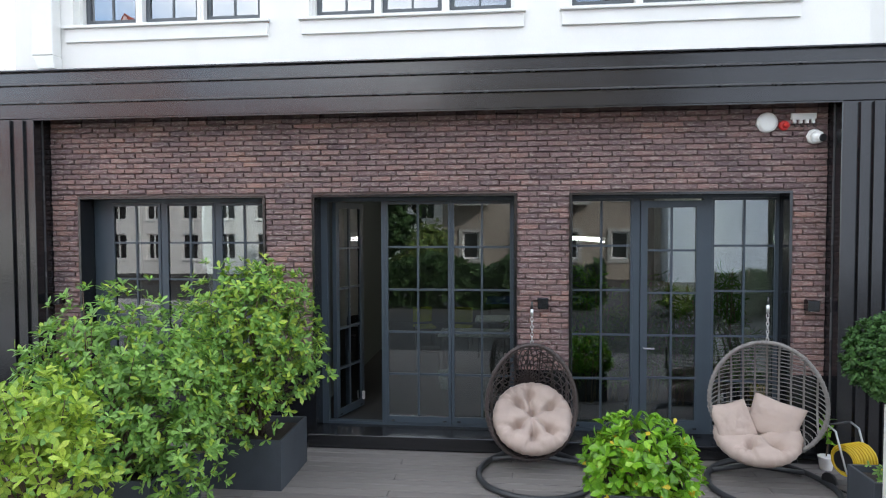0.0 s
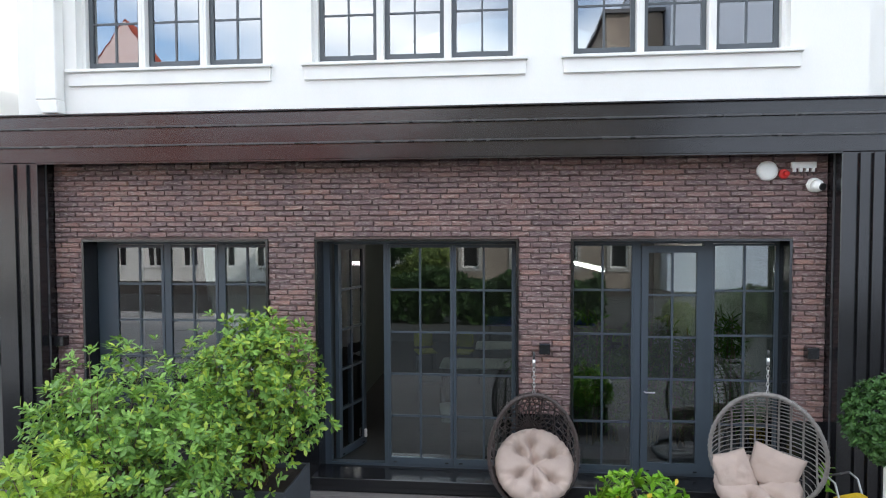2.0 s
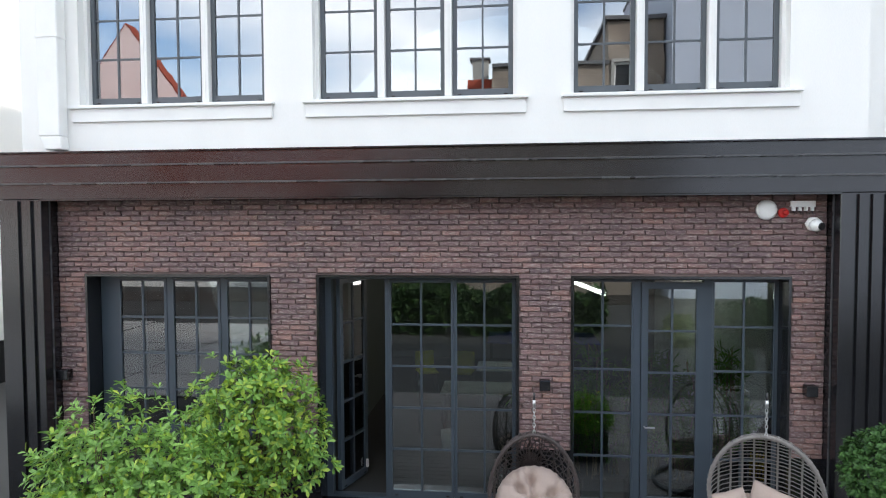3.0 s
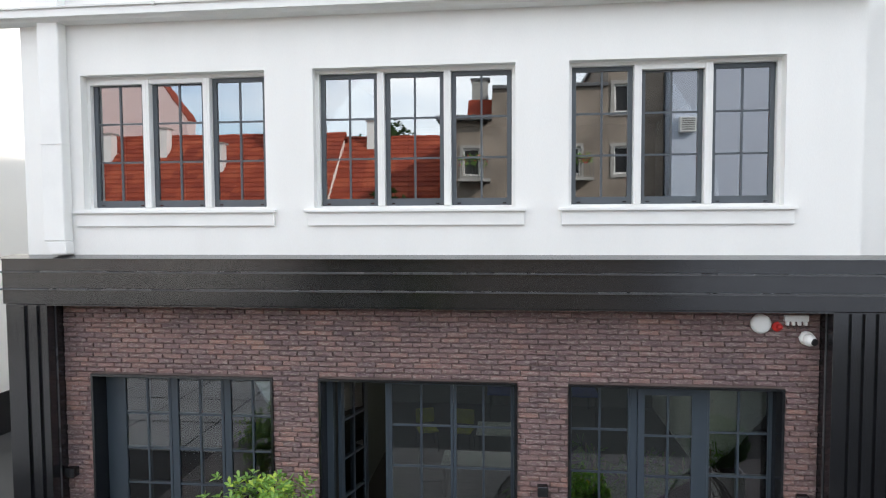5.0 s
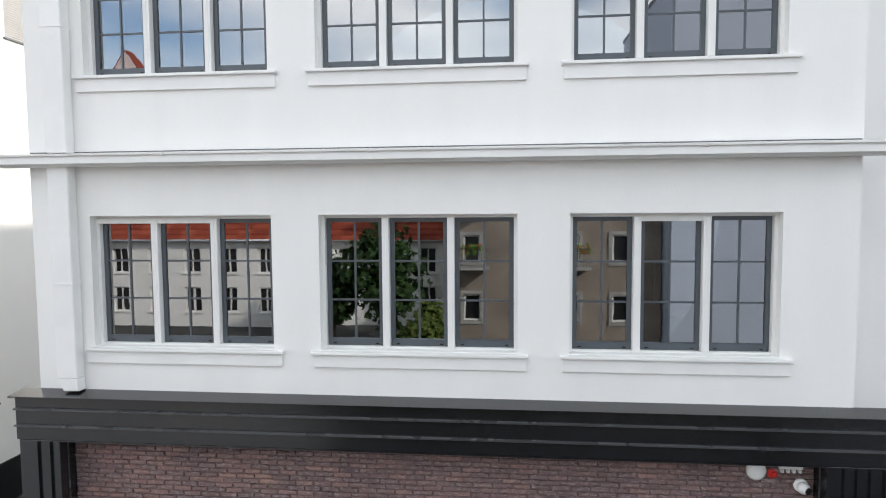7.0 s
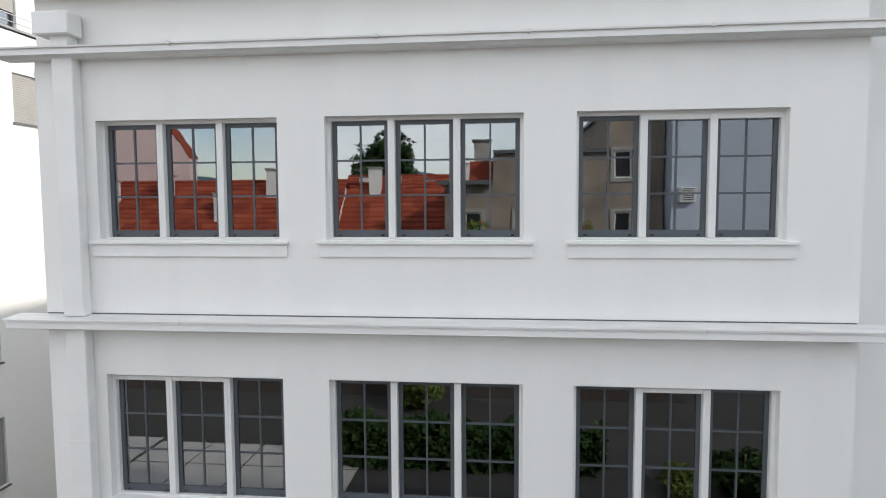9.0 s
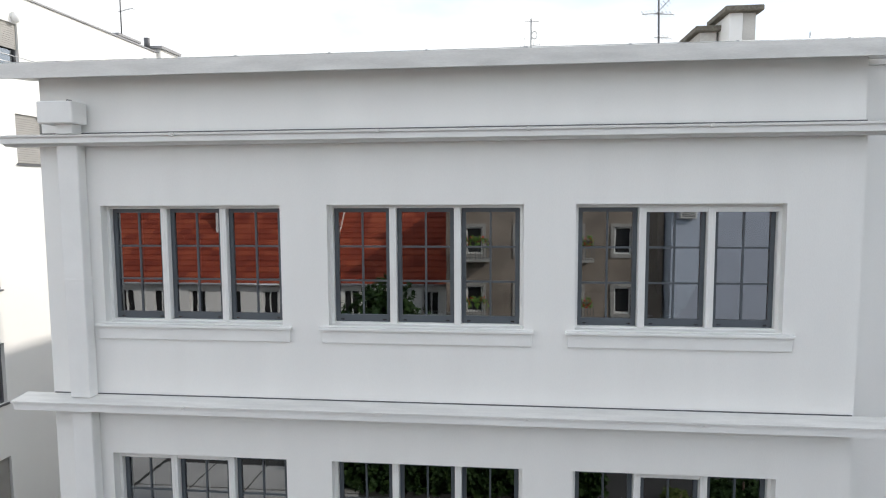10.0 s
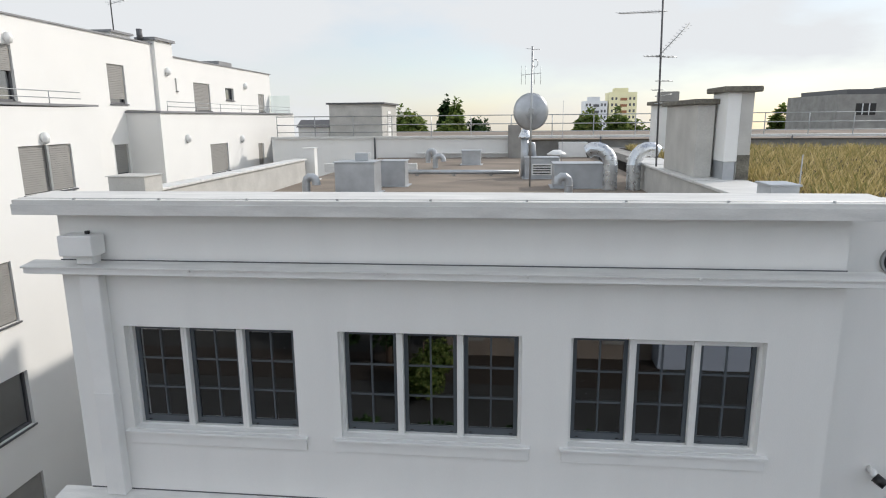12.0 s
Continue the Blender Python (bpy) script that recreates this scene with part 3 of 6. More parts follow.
# brick storey: a mortar body, with bricks hung on it at the end of the script
wall_brick = solid("wall_brick", wall_pieces(-6.11, 3.87, 0.012, 0.34, 0.0, 4.20, GROUND), MORTAR, "burnt brown brick wall with dark joints", "wall", "structure")
plinth = solid("baseboard_plinth", wall_pieces(-6.03, 3.79, -0.03, 0.012, 0.0, 0.36, [(-2.445, 0.155, 0, 1), (0.80, 3.395, 0, 1)]), BLACK_METAL, "black metal plinth under the brick", "baseboard", "structure")
solid("door_threshold", box(-2.47, 3.42, -0.20, 0.34, 0.0, 0.165, 0.006), BLACK_METAL, "black glossy stone threshold step before the doors", "step", "structure")

# floors, ceilings and room walls behind the windows, coloured dark to stand for dim rooms
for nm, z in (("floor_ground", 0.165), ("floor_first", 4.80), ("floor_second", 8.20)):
    solid(nm, box(XL + 0.3, XR - 0.3, 0.345, 9.0, z - 0.16, z), ROOM_FLOOR, "carpeted office floor, darkened for the dim room", "floor", "structure")
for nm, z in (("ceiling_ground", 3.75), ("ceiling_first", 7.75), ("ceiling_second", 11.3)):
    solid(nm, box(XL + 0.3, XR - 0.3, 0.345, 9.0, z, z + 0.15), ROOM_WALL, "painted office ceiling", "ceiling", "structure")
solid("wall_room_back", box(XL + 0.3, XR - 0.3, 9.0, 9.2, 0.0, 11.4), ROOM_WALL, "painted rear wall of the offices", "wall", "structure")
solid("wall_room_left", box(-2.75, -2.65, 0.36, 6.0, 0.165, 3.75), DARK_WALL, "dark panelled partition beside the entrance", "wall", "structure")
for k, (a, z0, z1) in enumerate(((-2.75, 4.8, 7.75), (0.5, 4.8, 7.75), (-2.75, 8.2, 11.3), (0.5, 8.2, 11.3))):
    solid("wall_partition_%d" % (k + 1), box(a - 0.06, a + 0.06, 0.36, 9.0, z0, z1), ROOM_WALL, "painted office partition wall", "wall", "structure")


# ---- windows ----
def glazed_leaf(parent, x0, x1, y, z0, z1, frame, bottom, cols, rows, mat, glass, bar=0.026, depth=0.06, caps=True, name="sash"):
    """One casement: stiles and rails as one frame, each glazing bar and each pane as a piece; its middle plane at y."""
    bm = wall_pieces(x0, x1, y - depth / 2, y + depth / 2, z0, z1, [(x0 + frame, x1 - frame, z0 + bottom, z1 - frame)])
    leaf = part(name, bm, mat, parent)
    gx0, gx1, gz0, gz1 = x0 + frame, x1 - frame, z0 + bottom, z1 - frame
    part("pane", box(gx0 + 0.001, gx1 - 0.001, y - 0.006, y + 0.006, gz0 + 0.001, gz1 - 0.001), glass, leaf, "clear reflecting glass").visible_shadow = False
    for k in range(1, cols):
        x = gx0 + (gx1 - gx0) * k / cols
        part("glazing_bar", box(x - bar / 2, x + bar / 2, y - 0.02, y + 0.02, gz0, gz1), mat, leaf)
    for k in range(1, rows):
        z = gz0 + (gz1 - gz0) * k / rows
        part("glazing_bar", box(gx0, gx1, y - 0.017, y + 0.017, z - bar / 2, z + bar / 2), mat, leaf)
    if caps:
        for x in (x0 + 0.07, x1 - 0.11):
            part("drain_cap", box(x, x + 0.045, y - depth / 2 - 0.006, y - depth / 2, z0 + 0.022, z0 + 0.036), BLACK_METAL, leaf)
    return leaf


def upper_window(number, x0, x1, z0, z1, blinds):
    w = thing("window_%d" % number, "three-part office window with grey sashes and white mullions in a white wall", "window", kind="structure")
    yf = 0.13
    jamb, mull = 0.045, 0.092
    for a, b in ((x0, x0 + jamb), (x1 - jamb, x1)):
        part("window_frame", box(a, b, yf - 0.05, yf + 0.10, z0, z1), WHITE_FRAME, w)
    part("head", box(x0 + jamb, x1 - jamb, yf - 0.045, yf + 0.10, z1 - 0.045, z1), WHITE_FRAME, w)
    part("foot", box(x0 + jamb, x1 - jamb, yf - 0.045, yf + 0.10, z0, z0 + 0.025), WHITE_FRAME, w)
    wide = (x1 - x0 - 2 * jamb - 2 * mull) / 3
    for k in range(3):
        a = x0 + jamb + k * (wide + mull)
        if k:
            part("mullion", box(a - mull, a, yf - 0.075, yf + 0.10, z0 + 0.025, z1 - 0.045, 0.006), WHITE_FRAME, w)
            part("guide_rail", box(a - mull / 2 - 0.006, a - mull / 2 + 0.006, yf - 0.082, yf - 0.074, z0 + 0.03, z1 - 0.05), PLASTER_TRIM, w)
        top = z1 - 0.045
        if k in blinds:
            part("blind_box", box(a, a + wide, yf - 0.06, yf + 0.02, top - 0.06, top, 0.004), WHITE_FRAME, w, "white roller-blind box")
        glazed_leaf(w, a + 0.004, a + wide - 0.004, yf + 0.045, z0 + 0.025, top, 0.055, 0.095, 2, 3, SASH_GREY, GLASS, bar=0.024)
    part("window_sill", box(x0 - 0.12, x1 + 0.135, YW - 0.075, YW, z0 - 0.055, z0 - 0.016, 0.005), PLASTER_TRIM, w)
    part("sill_top", extrude([(YW, z0 - 0.024), (YW, z0 - 0.014), (yf - 0.05, z0 + 0.003), (yf - 0.05, z0 - 0.01)], x0, x1), PLASTER_TRIM, w)
    part("apron", box(x0 - 0.09, x1 + 0.11, YW - 0.035, YW, z0 - 0.227, z0 - 0.055, 0.004), PLASTER_TRIM, w)
    return w


for k, (a, b) in enumerate(UP_X):
    upper_window(k + 1, a, b, *F1_Z, ((0, 1), (), (1,))[k])
    upper_window(k + 4, a, b, *F2_Z, ((), (), (1, 2))[k])


def metal_lining(w, x0, x1, z0, z1, sill):
    """Black sheet-metal lining of a deep reveal, a little proud of the brick."""
    part("lining", box(x0, x0 + 0.03, -0.03, 0.34, z0, z1), BLACK_METAL, w)
    part("lining", box(x1 - 0.03, x1, -0.03, 0.34, z0, z1), BLACK_METAL, w)
    part("lining", box(x0 + 0.03, x1 - 0.03, -0.03, 0.34, z1 - 0.03, z1), BLACK_METAL, w)
    if sill:
        part("lining", box(x0 - 0.02, x1 + 0.02, -0.06, 0.34, z0, z0 + 0.03), BLACK_METAL, w)


YG = 0.30
w7 = thing("window_7", "three-part anthracite window in a deep black metal reveal", "window", kind="structure")
metal_lining(w7, *GROUND[0], True)
part("window_frame", wall_pieces(-5.61, -3.10, YG - 0.05, YG + 0.05, 0.95, 3.167, [(-5.36, -4.645, 1.0, 3.12), (-4.585, -3.875, 1.0, 3.12), (-3.815, -3.12, 1.0, 3.12)]), ANTHRACITE, w7)
for a, b in ((-5.356, -4.649), (-4.581, -3.879), (-3.811, -3.124)):
    glazed_leaf(w7, a, b, YG - 0.03, 1.005, 3.115, 0.036, 0.08, 2, 4, ANTHRACITE, GLASS_SHOP)
d1 = thing("door_1", "anthracite folding glass doors, one leaf standing open", "door", kind="structure")
metal_lining(d1, -2.445, 0.155, 0.165, 3.197, False)
part("door_frame", wall_pieces(-2.415, 0.125, YG - 0.05, YG + 0.05, 0.166, 3.167, [(-2.33, -1.605, 0.20, 3.12), (-1.555, 0.112, 0.20, 3.12)]), ANTHRACITE, d1)
for a, b in ((-1.552, -0.688), (-0.682, 0.110)):
    glazed_leaf(d1, a, b, YG - 0.03, 0.205, 3.115, 0.036, 0.085, 2, 5, ANTHRACITE, GLASS_SHOP, name="leaf")
open_leaf = glazed_leaf(d1, 0.0, 0.70, 0.0, 0.205, 3.115, 0.075, 0.10, 2, 5, ANTHRACITE, GLASS_SHOP, name="leaf")
open_leaf.matrix_basis = pose(-2.27, YG + 0.06, 0, 0, 0, 72)
part("lever_handle", box(0.63, 0.66, -0.07, -0.03, 0.30, 0.42, 0.008), WHITE_FRAME, open_leaf, "small white catch")
d2 = thing("door_2", "anthracite glazed terrace door between fixed lights", "door", kind="structure")
metal_lining(d2, 0.80, 3.395, 0.165, 3.197, False)
part("door_frame", wall_pieces(0.83, 3.365, YG - 0.05, YG + 0.05, 0.166, 3.167, [(0.84, 1.612, 0.20, 3.13), (1.70, 2.47, 0.20, 3.13), (2.575, 3.345, 0.20, 3.13)]), ANTHRACITE, d2)
glazed_leaf(d2, 0.843, 1.609, YG - 0.02, 0.205, 3.125, 0.022, 0.07, 2, 5, ANTHRACITE, GLASS_SHOP, name="leaf")
dl = glazed_leaf(d2, 1.705, 2.465, YG - 0.04, 0.205, 3.10, 0.085, 0.13, 2, 5, ANTHRACITE, GLASS_SHOP, name="leaf")
part("lever_handle", tube([(1.75, YG - 0.07, 1.25), (1.75, YG - 0.12, 1.25), (1.87, YG - 0.12, 1.25)], 0.011, 8), STEEL, dl)
glazed_leaf(d2, 2.578, 3.342, YG - 0.02, 0.205, 3.125, 0.022, 0.07, 2, 5, ANTHRACITE, GLASS_SHOP, name="leaf")

# ---- flat roof ----
RZ = 11.80
solid("roof_deck", box(XL + 0.3, XR - 0.3, 0.29, 21.4, RZ - 0.2, RZ), ROOF_FELT, "flat roof covered with stained brown felt", "roof", "structure")
for nm, xa, xb in (("parapet_left", XL, XL + 0.3), ("parapet_right", XR - 0.86, XR)):
    solid(nm, box(xa, xb, 0.30, 10.2, 11.6, 12.42), LIGHT_CEMENT, "grey rendered side parapet of the roof", "parapet", "structure")
    ob = solid(nm + "_coping", box(xa - 0.05, xb + 0.05, 0.43, 10.25, 12.42, 12.47, 0.008), COPING, "white metal coping on the side parapet", "coping", "structure")
    for k in range(5):
        part("sheet_joint", box(xa - 0.055, xb + 0.055, 1.6 + 2 * k, 1.63 + 2 * k, 12.425, 12.478), COPING, ob)
solid("roof_kerb", box(XL, -3.2, 13.2, 13.4, RZ, RZ + 0.3, 0.01), COPING, "low white kerb across the roof", "coping", "structure")
# ---- neighbours ----
def side_wall(x_face, thick, y0, y1, z0, z1, holes):
    """A wall along y whose outer face is at x_face and looks towards +x; openings are (y0, y1, z0, z1)."""
    bm = wall_pieces(y0, y1, 0.0, thick, z0, z1, holes)
    bmesh.ops.transform(bm, matrix=Matrix(((0, -1, 0, x_face), (1, 0, 0, 0), (0, 0, 1, 0), (0, 0, 0, 1))), verts=bm.verts)
    return bm


def plain_window(parent, x_face, y0, y1, z0, z1, shutter=0.0):
    """A window in a wall that faces +x, with a sill and, if closed, a slatted shutter."""
    w = part("window", side_wall(x_face - 0.10, 0.08, y0, y1, z0, z1, [(y0 + 0.06, y1 - 0.06, z0 + 0.06, z1 - 0.06)]), SLATE_EDGE, parent)
    part("pane", box(x_face - 0.15, x_face - 0.14, y0 + 0.06, y1 - 0.06, z0 + 0.06, z1 - 0.06), GLASS, w)
    part("sill", box(x_face - 0.1, x_face + 0.05, y0 - 0.04, y1 + 0.04, z0 - 0.045, z0 - 0.003), SLATE_EDGE, w)
    if shutter:
        bm = bmesh.new()
        n = int((z1 - z0) * shutter / 0.06)
        for k in range(n):
            z = z1 - (k + 1) * 0.06
            add_box(bm, x_face - 0.09, x_face - 0.065 + 0.012, y0 + 0.03, y1 - 0.03, z + 0.006, z + 0.06)
        part("shutter", bm, SHUTTER, w, "closed grey slatted roller shutter")["kind"] = "stuff"
    return w


left = thing("apartment_building", "white stepped apartment building with grey shutters and roof terraces", "building")
near = [(6.9, 8.9, 11.72, 13.0), (5.0, 6.1, 8.55, 10.15), (4.85, 6.08, 5.66, 7.2), (4.5, 6.08, 2.5, 4.26)]
mid_low, mid_up = (12.9, 13.7, 11.73, 12.8), (12.95, 13.95, 14.23, 15.6)
near_up = (7.4, 8.72, 14.2, 15.75)
far_low = [(17.5, 19.2, 11.4, 12.62), (22.7, 23.4, 11.25, 12.45), (25.45, 26.4, 11.15, 12.38)]
far_up = [(17.25, 17.6, 14.85, 15.37), (19.0, 20.55, 14.06, 15.28), (22.2, 23.15, 14.6, 15.19), (26.3, 27.2, 14.06, 15.04)]
part("wall", side_wall(-12.7, 0.35, 3.8, 10.2, -0.12, 14.02, near), RENDER_WARM, left)
part("wall", side_wall(-14.0, 0.35, 3.8, 16.0, 14.02, 16.55, [near_up, mid_up]), RENDER_WARM, left)
part("wall", side_wall(-14.0, 0.35, 10.2, 13.8, -0.12, 14.02, [mid_low]), RENDER_WARM, left)
part("wall", side_wall(-12.7, 0.35, 13.8, 28.0, -0.12, 13.9, far_low), RENDER_WARM, left)
part("wall", box(-14.0, -13.05, 13.8, 14.15, -0.12, 13.9), RENDER_WARM, left)
part("wall", side_wall(-14.0, 0.35, 17.2, 28.2, 13.9, 16.2, far_up), RENDER_WARM, left)
part("wall", box(-14.75, -14.4, 3.8, 28.2, -0.12, 16.1), RENDER_WARM, left)
part("wall", box(-22, -12.7, 28.0, 28.3, -0.12, 13.9), RENDER_WARM, left)
part("terrace", box(-14.0, -12.64, 3.8, 10.28, 14.06, 14.12), FLASHING, left)
part("wall", box(-22, -12.7, 3.5, 3.8, -0.12, 14.02), RENDER_WARM, left)
part("wall", box(-22, -14.0, 3.5, 3.8, 14.02, 16.55), RENDER_WARM, left)
part("terrace", box(-14.0, -12.62, 13.72, 28.05, 13.91, 13.98), FLASHING, left)
part("roof", box(-22, -13.95, 3.8, 16.0, 16.55, 16.60), FLASHING, left)
part("roof", box(-22, -13.95, 17.25, 28.3, 16.2, 16.25), FLASHING, left)
part("pilaster", box(-14.5, -13.86, 15.9, 17.2, 13.95, 16.72), RENDER_WARM, left)
part("pilaster_cap", box(-14.6, -13.75, 15.8, 17.3, 16.72, 16.82), FLASHING, left)
part("chimney", box(-15.2, -14.4, 14.0, 15.2, 16.6, 16.78), RENDER_WARM, left)
part("chimney_cap", box(-15.3, -14.3, 13.9, 15.3, 16.78, 16.86), FLASHING, left)
part("roof_hatch", box(-15.6, -14.6, 23.0, 24.5, 16.28, 16.55), FLASHING, left)
part("roof_cowl", tube([(-14.3, 15.7, 16.68), (-14.3, 15.7, 17.1)], 0.11, 10), SLATE_EDGE, left)
for k, h in enumerate(near):
    plain_window(left, -12.7, *h, shutter=(1.0, 1.0, 0.0, 1.0)[k])
# flat black panel in place of the shaded depth of an open garage
part("garage_door", box(-12.7, -12.66, 4.0, 9.9, -0.12, 0.95), BLACK_PLASTIC, left, "black panel standing for a dark garage opening")
part("shutter_guide", box(-12.72, -12.66, 7.86, 7.94, 11.72, 13.0), STEEL, left)
plain_window(left, -14.0, *near_up, shutter=0.5)
plain_window(left, -14.0, *mid_up, shutter=0.9)
plain_window(left, -14.0, *mid_low, shutter=1.0)
for k, h in enumerate(far_low):
    plain_window(left, -12.7, *h, shutter=1.0)
for k, h in enumerate(far_up):
    plain_window(left, -14.0, *h, shutter=(0, 1.0, 0, 1.0)[k])
def shell_lamp(x, y, z):
    part("wall_lamp", tube([(x + 0.005, y, z + 0.12), (x + 0.03, y, z + 0.08), (x + 0.06, y, z - 0.04), (x + 0.05, y, z - 0.14), (x + 0.02, y, z - 0.20)], 0.1, 12, ends=[0.04, 0.11, 0.135, 0.10, 0.02]), WHITE_PLASTIC, left)
for y, z in ((7.84, 13.22), (15.59, 12.96), (20.69, 12.78), (24.59, 12.62)):
    shell_lamp(-12.7, y, z)
for x, y, z in ((-14.0, 8.61, 15.95), (-13.86, 16.62, 15.6), (-14.0, 24.52, 15.41)):
    shell_lamp(x, y, z)
for y0, y1, zb in ((3.9, 9.6, 14.12), (14.4, 27.8, 13.98)):
    bm = bmesh.new()
    for z in (zb + 0.16, zb + 0.34):
        add_tube(bm, [(-12.72, y0, z), (-12.72, y1, z)], 0.014, 6)
    k = y0
    while k <= y1:
        add_tube(bm, [(-12.72, k, zb), (-12.72, k, zb + 0.34)], 0.014, 6)
        k += 2.2
    part("railing", bm, STEEL, left)
part("glass_screen", box(-14.0, -12.75, 27.9, 27.93, 13.98, 15.0), GLASS_CLEAR, left)

right = thing("green_roof_building", "white neighbouring building with a dry-grass roof", "building")
part("wall", box(4.20, 30.0, 0.5, 0.8, -0.12, 12.44), PLASTER, right)
part("roof", box(4.2, 30.0, 0.8, 21.8, 12.0, 12.25), CONCRETE, right)
part("coping", box(4.24, 30.0, 0.46, 0.84, 12.44, 12.52), COPING, right)

spot = thing("security_floodlight", "white wall bracket with a dark floodlight", "floodlight", at=Matrix.Translation((5.12, 0.5, 8.66)))
part("bracket", tube([(0, 0, 0.0), (0, -0.12, 0.0), (0, -0.16, -0.05)], 0.05, 10), WHITE_PLASTIC, spot)
part("head", tube([(0.0, -0.14, -0.05), (0.10, -0.24, -0.12)], 0.07, 12), BLACK_PLASTIC, spot)
fan = thing("wall_vent", "round dark wall vent on the white neighbouring wall", "vent", at=Matrix.Translation((5.05, 0.5, 11.72)))
part("ring", tube([(0, 0.0, 0), (0, -0.06, 0)], 0.19, 24), STEEL, fan)
part("grille", tube([(0, -0.06, 0), (0, -0.065, 0)], 0.165, 24), BLACK_PLASTIC, fan)
part("pipe", tube([(-0.05, -0.04, 0.35), (0.4, -0.04, 0.36)], 0.05, 10), WHITE_PLASTIC, fan)
# ---- terrace: shrubs in planters ----
planter_box("dark grey fibre-cement planter holding a tall shrub", -3.30, -2.33, -1.52, -0.67, 0.54)
shrub("tall_shrub", "tall leafy green shrub growing in a dark planter", (-2.80, -1.1, 0.42),
      [((-2.78, -1.25, 1.76), (0.73, 0.62, 0.70)), ((-2.36, -1.2, 1.32), (0.46, 0.45, 0.52)), ((-3.10, -1.35, 1.45), (0.52, 0.5, 0.62)), ((-2.85, -1.5, 0.95), (0.55, 0.35, 0.40)), ((-2.5, -1.25, 2.0), (0.42, 0.4, 0.42))], 360, [LEAF_MID, LEAF_LIGHT], 0.098, 0.042, 7, 11, wood=60, odd=0.32, lump=0.4, shell=0.42)
planter_box("dark grey fibre-cement planter under a wide shrub", -4.3, -3.1, -2.65, -1.75, 0.54)
shrub("wide_shrub", "wide leafy green shrub with small upright leaves", (-3.75, -2.2, 0.42),
      [((-3.70, -2.2, 1.62), (0.84, 0.60, 0.66)), ((-4.22, -2.1, 1.45), (0.58, 0.5, 0.50)), ((-3.10, -2.3, 1.25), (0.60, 0.5, 0.80)), ((-3.7, -2.5, 0.95), (0.85, 0.5, 0.60)), ((-2.95, -2.45, 0.75), (0.50, 0.4, 0.50)), ((-4.3, -2.4, 0.9), (0.5, 0.4, 0.5))], 300, [LEAF_MID, LEAF_LIGHT], 0.092, 0.038, 7, 23, wood=90, odd=0.14, lump=0.45, shell=0.38)
planter_box("dark grey fibre-cement planter under a yellow-green shrub", -3.95, -3.0, -3.9, -3.2, 0.54)
shrub("yellow_green_shrub", "yellow-green young shrub with broad soft leaves", (-3.4, -3.55, 0.42),
      [((-3.48, -3.5, 1.38), (0.46, 0.42, 0.40)), ((-3.2, -3.55, 0.98), (0.36, 0.38, 0.52)), ((-3.75, -3.5, 1.1), (0.42, 0.4, 0.55))], 330, [LEAF_LIGHT, LEAF_MID], 0.10, 0.046, 7, 31, wood=40, odd=0.12, lump=0.4, shell=0.4)
planter_box("dark grey fibre-cement planter holding a glossy laurel", 0.85, 1.62, -2.35, -1.65, 0.45)
shrub("glossy_laurel", "round bright green laurel bush with some yellow leaves", (1.235, -2.0, 0.36),
      [((1.235, -2.0, 0.72), (0.47, 0.44, 0.36)), ((0.98, -2.1, 0.58), (0.27, 0.28, 0.26)), ((1.50, -2.1, 0.60), (0.26, 0.28, 0.28))], 470, [LEAF_GLOSSY, LEAF_YELLOW], 0.108, 0.056, 7, 41, wood=30, odd=0.03, lump=0.2, shell=0.62, droop=0.1)

topiary = shrub("ball_topiary", "clipped dark green ball tree on a thin stem", (3.50, -2.0, 1.10), [((3.47, -2.0, 1.62), (0.46, 0.46, 0.40))], 4200, [LEAF_DARK], 0.050, 0.027, 7, 52, wood=6, radius=0.008, lump=0.08, shell=0.78, category="topiary")
part("stem", tube([(0, 0, 0), (0.01, 0, 0.25), (-0.02, 0.01, 0.5)], 0.02, 8), BARK, topiary)
pot = thing("tall_white_pot", "tall white square plant pot", "pot", at=Matrix.Translation((3.64, -2.0, 0)))
bm = bmesh.new()
for q in ((-0.2, 0.2, -0.2, -0.17), (-0.2, 0.2, 0.17, 0.2), (-0.2, -0.17, -0.17, 0.17), (0.17, 0.2, -0.17, 0.17)):
    add_box(bm, *q, 0.0, 1.16)
part("shell", bm, WHITE_PLASTIC, pot)
part("soil", box(-0.17, 0.17, -0.17, 0.17, 1.0, 1.11), SOIL, pot)

# small potted plant by the pier
small_pot = thing("flower_pot", "small white flower pot standing on the deck", "pot", at=Matrix.Translation((3.66, -0.36, 0)) @ Matrix.Diagonal((0.8, 0.8, 0.8, 1)))
part("shell", tube([(0, 0, 0), (0, 0, 0.02), (0, 0, 0.17), (0, 0, 0.19)], 0.1, 20, ends=[0.075, 0.08, 0.105, 0.11]), WHITE_PLASTIC, small_pot)
rng = random.Random(5)
sap = thing("potted_seedling", "thin green seedling in a white pot", "plant", at=Matrix.Translation((3.66, -0.36, 0.15)))
part("stem", tube([(0, 0, 0), (0.02, 0, 0.2), (-0.01, 0, 0.42)], 0.008, 6), BARK, sap)
fo = new("foliage", leaves_mesh("foliage", [((0.02, 0, 0.16), (1, 0, 0.4)), ((-0.01, 0, 0.30), (-1, -0.3, 0.5)), ((0, 0, 0.42), (0.1, 0, 1)), ((0.0, 0, 0.24), (0.2, -1, 0.4))], [LEAF_GLOSSY], 0.13, 0.055, 5, rng))
fo.parent = sap
fo["kind"] = "stuff"

